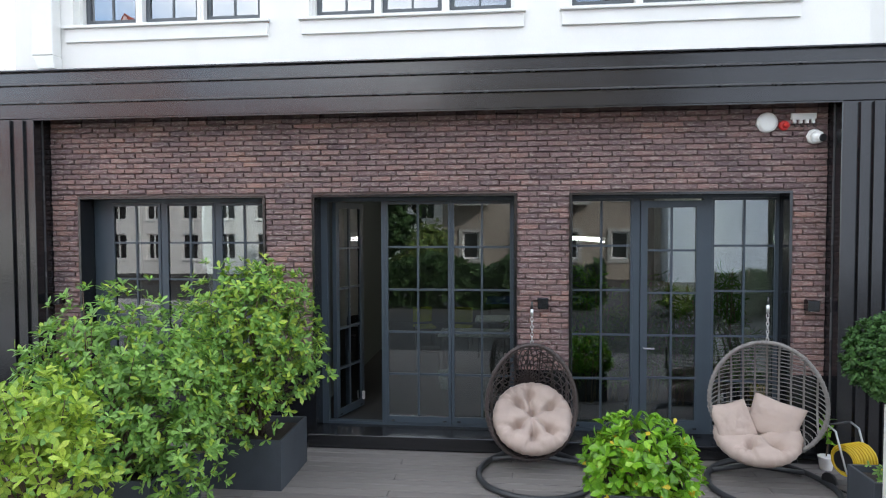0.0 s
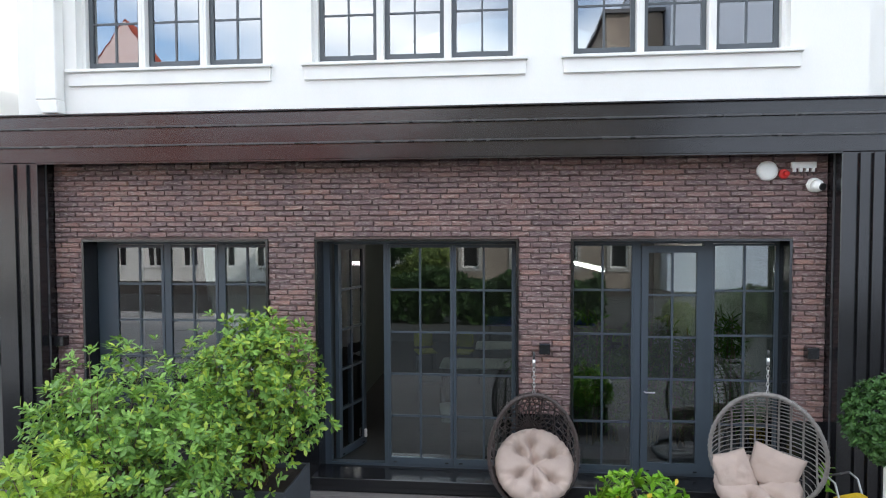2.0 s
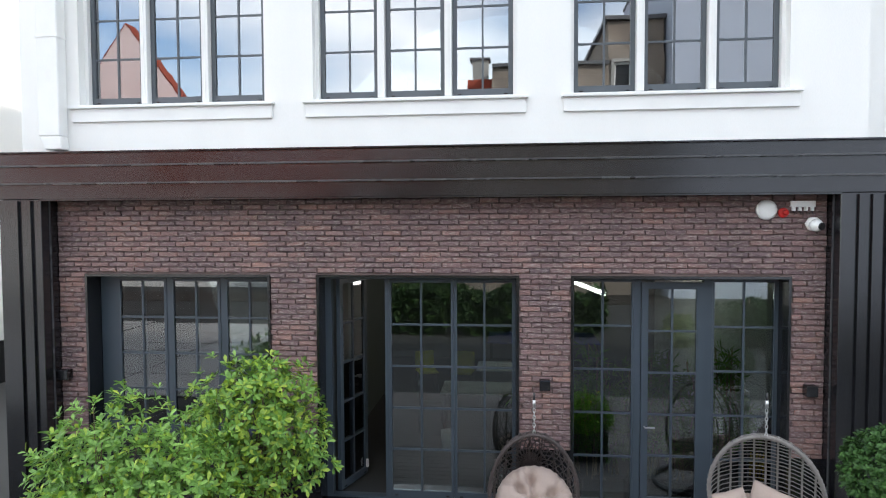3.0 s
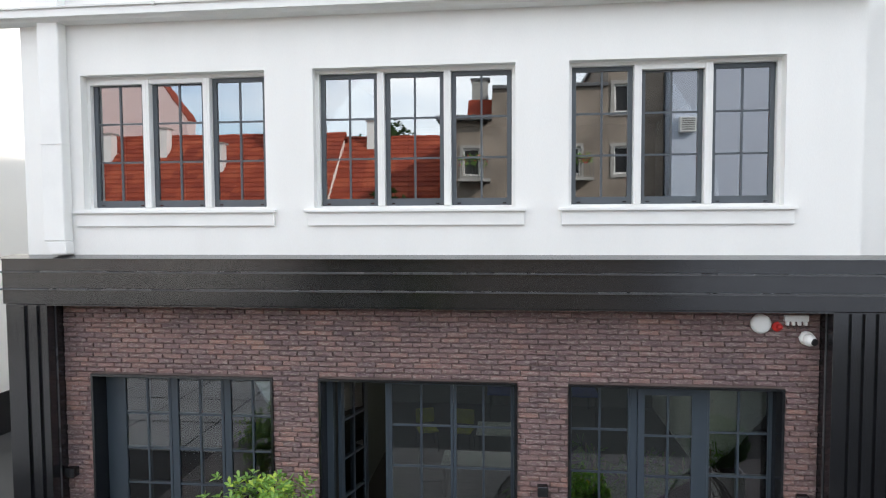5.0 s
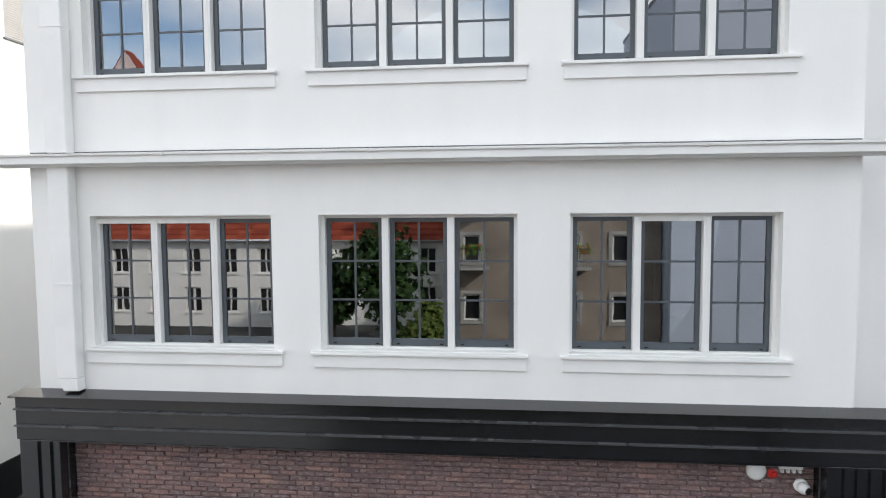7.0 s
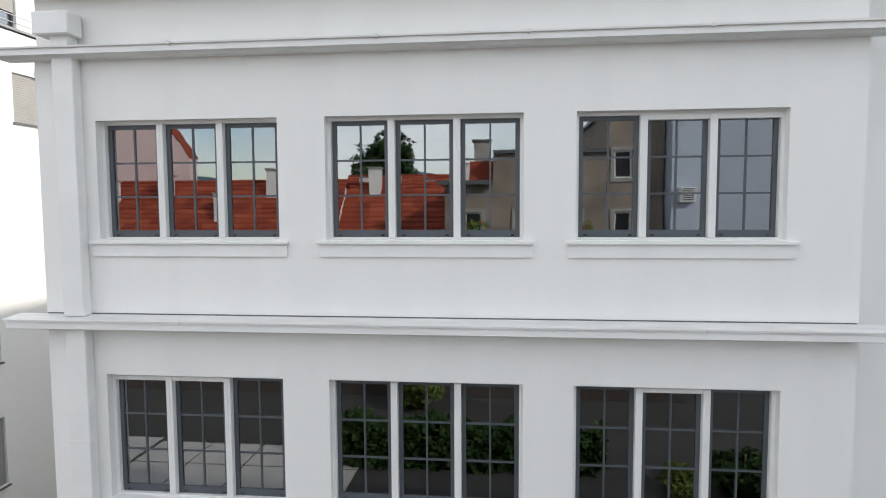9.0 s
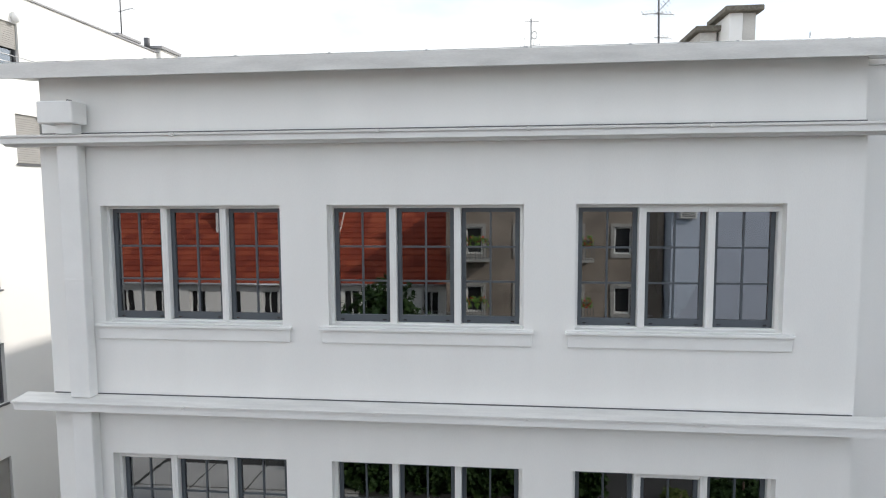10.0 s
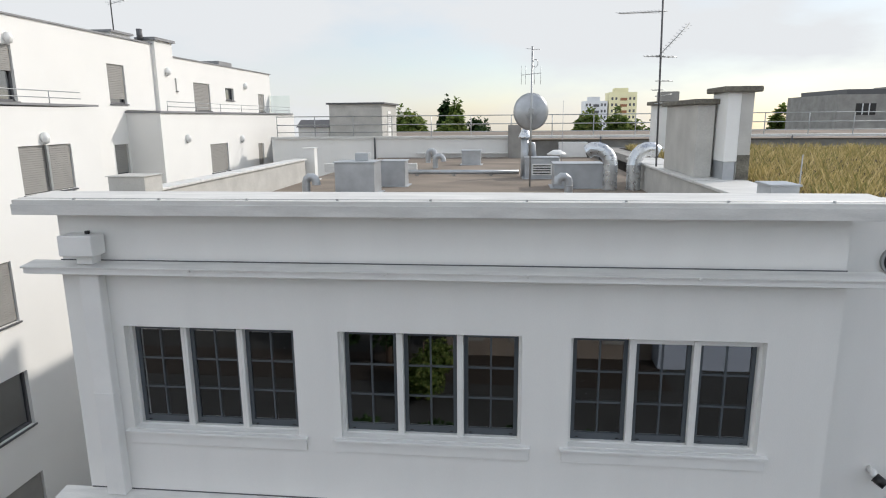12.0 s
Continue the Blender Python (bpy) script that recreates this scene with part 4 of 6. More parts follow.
# hose cart and the low planter in front of it
cart = thing("hose_cart", "garden hose cart with a coiled yellow hose", "hose cart", at=pose(3.66, -0.92, 0, 0, 0, 24) @ Matrix.Diagonal((0.82, 0.82, 0.82, 1)))
for s in (-0.2, 0.2):
    part("side_frame", tube([(s, -0.22, 0.02), (s, -0.05, 0.30), (s, 0.10, 0.75), (s, 0.22, 0.80)], 0.013, 8), STEEL, cart)
    part("foot", tube([(s, -0.22, 0.02), (s, 0.2, 0.02)], 0.013, 8), BLACK_PLASTIC, cart)
    part("wheel", tube([(s * 1.15 - 0.02, 0.15, 0.10), (s * 1.15 + 0.02, 0.15, 0.10)], 0.10, 20), BLACK_PLASTIC, cart)
part("handle", tube([(-0.2, 0.22, 0.80), (0.2, 0.22, 0.80)], 0.014, 8), BLACK_PLASTIC, cart)
bm = bmesh.new()
for ring in range(3):
    for k in range(7):
        r = 0.13 + 0.03 * ring
        add_tube(bm, [(-0.15 + k * 0.05, r * math.cos(a * math.tau / 20), 0.40 + r * math.sin(a * math.tau / 20)) for a in range(20)], 0.014, 6, closed=True)
part("coiled_hose", bm, YELLOW_HOSE, cart, "yellow coiled garden hose")
part("loose_hose", tube([(-0.1, -0.18, 0.35), (-0.14, -0.28, 0.22), (-0.12, -0.30, 0.08), (-0.02, -0.34, 0.03), (0.1, -0.3, 0.03)], 0.013, 7), YELLOW_HOSE, cart)
part("drum_side", tube([(-0.19, 0, 0.40), (-0.18, 0, 0.40)], 0.13, 20), BLACK_PLASTIC, cart)
planter_box("low dark planter with small green plants", 3.42, 4.3, -1.72, -1.25, 0.40)
shrub("low_planting", "small mixed green plants in a low planter", (3.85, -1.5, 0.31), [((3.72, -1.5, 0.46), (0.32, 0.2, 0.13)), ((4.1, -1.5, 0.46), (0.3, 0.2, 0.13))], 300, [LEAF_MID, LEAF_YELLOW], 0.07, 0.03, 6, 61, wood=16, radius=0.005, odd=0.05)


# ---- hanging egg chairs ----
def egg_point(u, v, wide, high, deep):
    """The basket's skin: u round the rim, v from the rim (0) to the back (1)."""
    s = math.cos(v * math.pi / 2)
    z = math.sin(u) * high * s
    taper = 1.0 - 0.07 * math.sin(u)
    return Vector((math.cos(u) * wide * s * taper, math.sin(v * math.pi / 2) * deep * (1.0 - 0.10 * math.sin(u)), z))


def egg_chair(label, eye, wide, high, deep, turn, tilt, rattan, open_ribs, post_x):
    """A basket hung by a chain from a curved stand; eye is the rim's top."""
    ch = thing("hanging_chair", label, "hanging chair", "hanging egg chairs on the terrace", at=Matrix.Translation((eye[0], eye[1], 0)))
    local = Matrix.Translation((0, 0, eye[2])) @ pose(0, 0, 0, tilt, 0, turn) @ Matrix.Translation((0, 0, -high))
    def bent(bm):
        bmesh.ops.transform(bm, matrix=local, verts=bm.verts)
        return bm
    # rim: a core and a wrapped strand
    bm = bmesh.new()
    n = 64
    add_tube(bm, [egg_point(k * math.tau / n, 0, wide, high, deep) for k in range(n)], 0.021, 10, closed=True)
    wrap = []
    for k in range(n * 12):
        u = k * math.tau / (n * 12)
        p, q = egg_point(u, 0, wide, high, deep), egg_point(u + 0.01, 0, wide, high, deep)
        d = (q - p).normalized()
        side = d.cross(Vector((0, 1, 0))).normalized()
        a = u * 70
        wrap.append(p + (side * math.cos(a) + Vector((0, 1, 0)) * math.sin(a)) * 0.022)
    add_tube(bm, wrap, 0.006, 4, closed=True)
    part("rim", bent(bm), rattan, ch)
    # ribs from the rim to the back
    bm = bmesh.new()
    count = 9 if open_ribs else 7
    for k in range(count):
        c = -0.86 + 1.72 * k / (count - 1)
        s = math.sqrt(1 - c * c)
        add_tube(bm, [(c * wide, deep * s * math.cos(radians(-90 + 9 * j)), high * s * math.sin(radians(-90 + 9 * j))) for j in range(21)], 0.011, 6)
    part("rib_frame", bent(bm), rattan, ch)
    # weave
    bm = bmesh.new()
    if open_ribs:
        for j in range(25):
            c = -0.93 + 1.86 * j / 24
            s = math.sqrt(1 - c * c)
            add_tube(bm, [(wide * s * math.sin(radians(-90 + 6 * k)), deep * s * math.cos(radians(-90 + 6 * k)) + 0.005 * (-1) ** k, c * high) for k in range(31)], 0.0055, 5)
    else:
        rows = 30
        for j in range(rows * 2):
            way = 1 if j % 2 else -1
            pts = []
            for k in range(16):
                v = 0.02 + 0.96 * k / 15
                pts.append(egg_point((j // 2) * math.tau / rows + way * v * 1.25, v, wide, high, deep))
            add_tube(bm, pts, 0.0065, 4)
        for j in range(1, 7):
            add_tube(bm, [egg_point(k * math.tau / 48, 0.14 * j, wide, high, deep) for k in range(48)], 0.0075, 5, closed=True)
        for j in range(14):      # dense band at the bottom
            v = 0.02 + 0.05 * j
            add_tube(bm, [egg_point(math.radians(205 + 130 * k / 20), v, wide, high, deep) for k in range(21)], 0.009, 5)
    part("weave", bent(bm), rattan, ch)
    # chain and hook
    top = eye[2] + 0.42
    chain_links = int((top - 0.10 - eye[2]) / 0.042)
    for k in range(chain_links):
        z = eye[2] + 0.03 + k * 0.042
        ring = [(0.013 * math.cos(a * math.tau / 10), 0.0, z + 0.029 * math.sin(a * math.tau / 10)) for a in range(10)]
        if k % 2:
            ring = [(0.0, x, zz) for x, _, zz in ring]
        part("chain_link", tube(ring, 0.0048, 6, closed=True), CHROME, ch)
    part("swivel", tube([(0, 0, top - 0.10), (0, 0, top - 0.02)], 0.017, 10), CHROME, ch)
    # stand
    back = 0.56
    arm = [(post_x, back, 0.05)]
    for k in range(13):
        a = k / 12
        arm.append((post_x * (1 - a) ** 2, back + 0.10 * math.sin(a * math.pi) - (back) * max(0.0, (a - 0.62) / 0.38) ** 1.6, 0.05 + (top + 0.05) * min(1.0, a * 1.25) ** 0.9 if a < 0.8 else top + 0.06 + 0.04 * math.sin((1 - a) / 0.2 * math.pi)))
    part("arm", tube(arm, 0.026, 10), POWDER, ch)
    part("hook", tube([(0, 0, top + 0.06), (0, 0, top - 0.02)], 0.012, 8), POWDER, ch)
    ring = []
    for k in range(48):
        a = k * math.tau / 48
        ring.append((0.04 + 0.63 * math.sin(a), 0.62 * math.cos(a) - 0.06, 0.035 + 0.05 * max(0.0, math.cos(a)) ** 2))
    part("base_ring", tube(ring, 0.032, 10, closed=True), POWDER, ch)
    part("base_bar", tube([(-0.50, 0.30, 0.05), (0.02, 0.42, 0.075), (0.56, 0.30, 0.05)], 0.028, 8), POWDER, ch)
    return ch, local


def grid_cushion(bm, fn, nu, nv):
    """A closed cushion from a front and a back sheet."""
    for sgn in (1, -1):
        g = [[bm.verts.new(fn(i / nu, j / nv, sgn)) for j in range(nv + 1)] for i in range(nu + 1)]
        for i in range(nu):
            for j in range(nv):
                f = bm.faces.new((g[i][j], g[i + 1][j], g[i + 1][j + 1], g[i][j + 1]))
                f.smooth = True
    bmesh.ops.remove_doubles(bm, verts=bm.verts, dist=0.002)


def round_cushion(radius, thick, buttons):
    """A tufted papasan cushion, lying flat, buttons sunk into its top."""
    bm = bmesh.new()
    way = [k * math.tau / buttons + 0.5 + 0.22 * math.sin(k * 2.3) for k in range(buttons)]
    far = [0.50 + 0.06 * math.sin(k * 1.7) for k in range(buttons)]
    tufts = [(0.0, 0.10)] + [(f * math.cos(q), f * math.sin(q)) for q, f in zip(way, far)]
    def at(i, j, sgn):
        r, a = i, j * math.tau
        x, y = r * math.cos(a), r * math.sin(a)
        h = (max(0.0, 1 - r ** 4)) ** 0.5
        sink = 0.0
        for bx, by in tufts:
            d = math.hypot(x - bx, y - by)
            sink += 0.62 * math.exp(-(d / 0.10) ** 2) + 0.20 * math.exp(-(d / 0.22) ** 2)
        for q, f in zip(way, far):        # slack creases from the middle to each button, and fanning out beyond it
            da = (a - q + math.pi) % math.tau - math.pi
            if r < f:
                sink += 0.26 * math.exp(-(da * max(r, 0.15) / 0.055) ** 2) * min(1.0, r * 3)
            else:
                for fan in (-0.30, 0.0, 0.28):
                    sink += 0.30 * math.exp(-((da - fan * (r - f) * 2) * r / 0.045) ** 2)
        sink += 0.10 * noise.noise(Vector((x * 3.5, y * 3.5, buttons)))
        edge = 1 + 0.012 * math.sin(a * 30) * r ** 3
        z = thick * h * (1 - min(0.85, sink)) if sgn > 0 else -thick * 0.55 * h
        if sgn < 0 and r > 0.999:
            z = 0.0
        return Vector((x * radius * edge, y * radius * edge, z + 0.10 * r * r))
    grid_cushion(bm, at, 40, 96)
    return bm


def pillow(w, h, thick, seed):
    rng = random.Random(seed)
    o = Vector((rng.uniform(0, 9), rng.uniform(0, 9), 0))
    bm = bmesh.new()
    def at(i, j, sgn):
        x, y = i * 2 - 1, j * 2 - 1
        body = (max(0.0, (1 - x * x) * (1 - y * y))) ** 0.42
        pull = 1 - 0.07 * (1 - abs(x)) * abs(y) ** 3 - 0.07 * (1 - abs(y)) * abs(x) ** 3
        wr = 0.10 * noise.noise(Vector((x * 2.2, y * 2.2, sgn)) + o) + 0.05 * noise.noise(Vector((x * 6, y * 6, sgn)) + o)
        return Vector((x * w / 2 * pull, y * h / 2 * pull, sgn * thick / 2 * body * (1 + wr * 2.0)))
    grid_cushion(bm, at, 28, 28)
    return bm


chair_a, seat_a = egg_chair("dark brown woven egg chair hanging from a curved steel stand", (0.31, -0.85, 1.47), 0.50, 0.665, 0.62, 3, 4, RATTAN_DARK, False, 0.0)
cushion = tagged(part("round_cushion", round_cushion(0.455, 0.20, 6), FABRIC), "round tufted beige cushion in an egg chair", "cushion")
cushion.matrix_basis = pose(0.325, -0.57, 0.51, 43, 0, 0)
chair_b, seat_b = egg_chair("light grey woven egg chair hanging from a curved steel stand", (2.77, -0.93, 1.55), 0.56, 0.62, 0.56, -22, 4, RATTAN_GREY, True, 0.0)
seat_pad = tagged(part("seat_cushion", round_cushion(0.44, 0.17, 5), FABRIC), "soft beige seat cushion in an egg chair", "cushion", "beige cushions in the grey chair")
seat_pad.matrix_basis = pose(2.76, -0.72, 0.40, 24, 0, -20)
for px, pz, ry, rz, sd, w in ((2.52, 0.62, 10, 8, 3, 0.44), (2.95, 0.66, -14, -30, 4, 0.54)):
    p = tagged(part("throw_pillow", pillow(w, 0.44, 0.19, sd), FABRIC), "square beige throw pillow leaning in an egg chair", "pillow", "beige cushions in the grey chair")
    p.matrix_basis = pose(px, -0.69, pz, 62, 0, rz) @ pose(0, 0, 0, 0, 0, ry)

# ---- fittings on the wall ----
def wall_lamp(x):
    ob = thing("wall_lamp", "small black cube wall lamp on the brick", "wall lamp", "black cube wall lamps", at=Matrix.Translation((x, 0, 1.84)))
    part("body", box(-0.065, 0.065, -0.13, -0.012, -0.065, 0.065, 0.006), BLACK_METAL, ob)
    part("mount", box(-0.045, 0.045, -0.012, 0.0, -0.045, 0.045), BLACK_PLASTIC, ob)
    part("lens", box(-0.04, 0.04, -0.11, -0.03, -0.069, -0.064), WHITE_PLASTIC, ob)


for x in (-5.93, 0.475, 3.61):
    wall_lamp(x)


def disc(cx, cz, r, depth, dome, sides=28):
    """A round cap on the wall, domed outwards."""
    return tube([(cx, 0.004, cz), (cx, -depth, cz), (cx, -depth - dome * 0.7, cz), (cx, -depth - dome, cz)], r, sides, ends=[r, r, r * 0.72, r * 0.1])


siren = thing("alarm_siren", "round white alarm siren on the brick", "siren", at=Matrix.Translation((3.09, 0, 4.0)))
part("body", disc(0, 0, 0.118, 0.05, 0.025), WHITE_PLASTIC, siren)
beacon = thing("alarm_beacon", "small red alarm beacon on the brick", "beacon", at=Matrix.Translation((3.285, 0, 3.965)))
part("base", disc(0, 0, 0.058, 0.03, 0.004), RED_PLASTIC, beacon)
part("lens", disc(0.02, 0, 0.034, 0.06, 0.015), RED_PLASTIC, beacon)
rack = thing("cable_box", "white junction strip with four plugs and hanging cable", "junction box", at=Matrix.Translation((3.505, 0, 4.03)))
part("strip", box(-0.14, 0.14, -0.04, 0.004, 0.0, 0.075, 0.005), WHITE_PLASTIC, rack)
for k in range(4):
    part("plug", box(-0.125 + k * 0.07, -0.09 + k * 0.07, -0.05, 0.0, -0.045, 0.0, 0.004), WHITE_PLASTIC, rack)
    part("cable", tube([(-0.107 + k * 0.07, -0.02, -0.045), (-0.09 + k * 0.07, -0.02, -0.085), (-0.06 + k * 0.07, -0.02, -0.075)], 0.005, 6), BLACK_PLASTIC, rack)
dome = thing("security_camera", "white turret security camera with a black lens", "security camera", at=Matrix.Translation((3.625, 0, 3.82)))
part("base", disc(0, 0.01, 0.085, 0.04, 0.008), WHITE_PLASTIC, dome)
ball = bmesh.new()
bmesh.ops.create_uvsphere(ball, u_segments=24, v_segments=14, radius=0.075, matrix=Matrix.Translation((0.012, -0.075, -0.005)))
part("turret", ball, WHITE_PLASTIC, dome)
part("lens", tube([(0.03, -0.10, -0.01), (0.045, -0.15, -0.02)], 0.042, 16), BLACK_PLASTIC, dome)

# ---- downpipe ----
downpipe = thing("downpipe", "white square rainwater downpipe on the wall", "downpipe")
def pipe_run(z0, z1):
    return box(-6.10, -5.80, YW - 0.17, YW - 0.002, z0, z1, 0.012)
part("pipe", pipe_run(8.062, 11.53), PLASTER_TRIM, downpipe)
part("pipe", pipe_run(5.02, 7.90), PLASTER_TRIM, downpipe)
foot_bm = bmesh.new()
add_box(foot_bm, -6.095, -5.795, YW - 0.165, YW - 0.004, 4.845, 5.02, 0.012)
for v in foot_bm.verts:
    if v.co.z < 4.95:
        v.co.x = -5.90 + (v.co.x + 5.945) * 0.76
part("pipe_foot", foot_bm, PLASTER_TRIM, downpipe)
part("hopper", box(-6.25, -5.75, YW - 0.30, YW - 0.004, 11.80, 12.09, 0.012), PLASTER_TRIM, downpipe, "white square rainwater hopper")
part("neck", box(-6.07, -5.84, YW - 0.20, YW - 0.004, 11.675, 11.80), PLASTER_TRIM, downpipe)
part("overflow", tube([(-5.93, YW - 0.1, 12.09), (-5.93, YW - 0.1, 12.13)], 0.035, 12), BLACK_PLASTIC, downpipe)
for z in (9.7, 6.3):
    part("joint_ring", box(-6.108, -5.792, YW - 0.178, YW - 0.001, z, z + 0.02), PLASTER_TRIM, downpipe)

# ---- seen through the glass ----
def table(name, label, x, y, w, d, h, top_mat, z=0.165, category="table"):
    ob = thing(name, label, category, at=Matrix.Translation((x, y, z)))
    part("tabletop", box(-w / 2, w / 2, -d / 2, d / 2, h - 0.03, h, 0.006), top_mat, ob)
    for sx in (-1, 1):
        for sy in (-1, 1):
            part("leg", box(sx * (w / 2 - 0.08) - 0.02, sx * (w / 2 - 0.08) + 0.02, sy * (d / 2 - 0.08) - 0.02, sy * (d / 2 - 0.08) + 0.02, 0, h - 0.03), BLACK_PLASTIC, ob)
    return ob


def chair(x, y, turn, mat, label, z=0.165):
    ob = thing("chair", label, "chair", "office chairs behind the glass", at=pose(x, y, z, 0, 0, turn))
    part("seat", box(-0.22, 0.22, -0.22, 0.22, 0.42, 0.47, 0.02), mat, ob)
    part("backrest", box(-0.21, 0.21, 0.19, 0.23, 0.52, 0.85, 0.015), mat, ob)
    for sx in (-0.19, 0.19):
        for sy in (-0.19, 0.19):
            part("leg", tube([(sx, sy, 0.43), (sx * 1.15, sy * 1.15, 0)], 0.012, 6), BLACK_PLASTIC, ob)
        part("back_post", tube([(sx, 0.2, 0.44), (sx, 0.21, 0.60)], 0.012, 6), BLACK_PLASTIC, ob)


table("meeting_table", "white meeting table inside behind the glass", -0.4, 3.2, 1.5, 0.8, 0.75, TABLE_WHITE)
table("office_desk", "white desk further inside the office", 0.3, 4.9, 1.8, 0.8, 0.75, TABLE_WHITE)
pp = table("table_tennis_table", "blue table tennis table inside the office", 0.9, 8.1, 2.74, 1.52, 0.76, PINGPONG)
part("net", box(-0.006, 0.006, -0.8, 0.8, 0.76, 0.91), BLACK_PLASTIC, pp)
chair(-1.35, 3.1, 100, BLACK_PLASTIC, "black chair at a meeting table")
chair(0.5, 3.2, -90, BLACK_PLASTIC, "black chair at a meeting table")
chair(-1.75, 5.6, 20, YELLOW_SEAT, "yellow-green upholstered chair in the office")
chair(-0.95, 5.6, -10, YELLOW_SEAT, "yellow-green upholstered chair in the office")
stand = thing("white_bucket", "white bucket standing in the office", "bucket", at=Matrix.Translation((-0.95, 2.2, 0.165)))
part("shell", tube([(0, 0, 0.0), (0, 0, 0.28)], 0.12, 16, ends=[0.10, 0.13]), WHITE_PLASTIC, stand)
for x, y, z, ln, turn in ((1.66, 5.2, 2.50, 2.4, 98), (2.6, 4.6, 3.66, 1.5, 58), (-1.0, 4.0, 3.66, 1.5, 58), (0.6, 6.6, 3.66, 1.5, 58), (-4.6, 3.0, 3.66, 1.5, 58)):
    lt = thing("strip_light", "white linear ceiling light, switched on", "ceiling light", "linear office lights", at=pose(x, y, z, 0, 0, turn))
    part("housing", box(-ln / 2, ln / 2, -0.03, 0.03, 0.0, 0.09), WHITE_PLASTIC, lt)
    part("diffuser", box(-ln / 2 + 0.01, ln / 2 - 0.01, -0.026, 0.026, -0.012, 0.0), LED, lt)
    if z < 3:
        part("side_diffuser", box(-ln / 2 + 0.01, ln / 2 - 0.01, -0.034, 0.034, 0.02, 0.07), LED, lt)
        for xs in (-ln / 2 + 0.3, ln / 2 - 0.3):
            part("wire", tube([(xs, 0, 0.09), (xs, 0, 3.75 - z)], 0.004, 5), STEEL, lt)


def bamboo(x, y, h, seed):
    rng = random.Random(seed)
    ob = thing("bamboo_plant", "leafy potted bamboo standing behind the glass", "plant", "bamboo plants behind the terrace door", at=Matrix.Translation((x, y, 0.165)))
    part("pot", box(-0.15, 0.15, -0.13, 0.13, 0, 0.30, 0.01), PLANTER, ob)
    bm = bmesh.new()
    tips = []
    for k in range(7):
        a, b = rng.uniform(-0.10, 0.10), rng.uniform(-0.08, 0.08)
        hh = h * rng.uniform(0.7, 1.0)
        lean = Vector((rng.uniform(-0.22, 0.22), rng.uniform(-0.1, 0.15), hh))
        add_tube(bm, [(a, b, 0.28), Vector((a, b, 0.3)).lerp(lean, 0.6), lean], 0.009, 6)
        for j in range(20):
            f = rng.uniform(0.25, 1.0)
            tips.append((Vector((a, b, 0.3)).lerp(lean, f) + Vector((rng.uniform(-0.12, 0.12), rng.uniform(-0.1, 0.1), 0)), (rng.uniform(-1, 1), rng.uniform(-1, 0.6), 0.25)))
    part("canes", bm, WOOD, ob)
    fo = new("foliage", leaves_mesh("foliage", tips, [LEAF_GLOSSY, LEAF_MID], 0.17, 0.026, 6, rng, droop=0.6, odd=0.5))
    fo.parent = ob
    fo["kind"] = "stuff"


for k, x in enumerate((0.35, 0.92, 1.16, 1.42, 1.70, 1.98, 2.26, 2.52, 2.80, 3.1)):
    bamboo(x, 0.52 + 0.12 * (k % 2), 1.65 + 0.22 * ((k * 7) % 3), 70 + k)

# sill clutter of the upper floors
def small_box(x, z, w, h, mat, label, name="storage_box", y=0.36):
    solid(name, box(x - w / 2, x + w / 2, y, y + 0.16, z, z + h, 0.005), mat, label, "box")


for z0 in (F2_Z[0],):
    solid("window_board_%d" % 1, box(XL + 0.3, -2.82, 0.30, 0.56, z0 - 0.02, z0 + 0.022), WHITE_FRAME, "white inner window board", "window board", "structure")
    solid("window_board_%d" % 2, box(-2.68, 0.43, 0.30, 0.56, z0 - 0.02, z0 + 0.022), WHITE_FRAME, "white inner window board", "window board", "structure")
    solid("window_board_%d" % 3, box(0.57, XR - 0.31, 0.30, 0.56, z0 - 0.02, z0 + 0.022), WHITE_FRAME, "white inner window board", "window board", "structure")
small_box(-1.02, F2_Z[0] + 0.022, 0.30, 0.10, WHITE_PLASTIC, "white cardboard box on the window board")
small_box(2.15, F2_Z[0] + 0.022, 0.34, 0.09, WHITE_PLASTIC, "white paper tray on the window board")
small_box(2.36, F2_Z[0] + 0.022, 0.07, 0.22, WHITE_PLASTIC, "white upright paper holder on the window board")
mug = thing("mug", "white mug standing on the window board", "mug", at=Matrix.Translation((1.82, 0.42, F2_Z[0] + 0.022)))
part("cup", tube([(0, 0, 0), (0, 0, 0.09)], 0.04, 14), WHITE_PLASTIC, mug)
part("handle", tube([(0.038, 0, 0.02), (0.07, 0, 0.03), (0.07, 0, 0.065), (0.038, 0, 0.075)], 0.006, 6), WHITE_PLASTIC, mug)
# ---- things on the roof ----
def vent_box(label, x, y, w, d, h, cap=0.03, group="zinc roof vents", mat=None):
    ob = thing("roof_vent", label, "roof vent", group, at=Matrix.Translation((x, y, RZ)))
    mat = mat or ZINC
    part("body", box(-w / 2, w / 2, -d / 2, d / 2, 0.0, h, 0.006), mat, ob)
    part("cap", box(-w / 2 - 0.03, w / 2 + 0.03, -d / 2 - 0.03, d / 2 + 0.03, h, h + cap, 0.006), mat, ob)
    part("flange", box(-w / 2 - 0.08, w / 2 + 0.08, -d / 2 - 0.08, d / 2 + 0.08, 0.0, 0.02), mat, ob)
    return ob


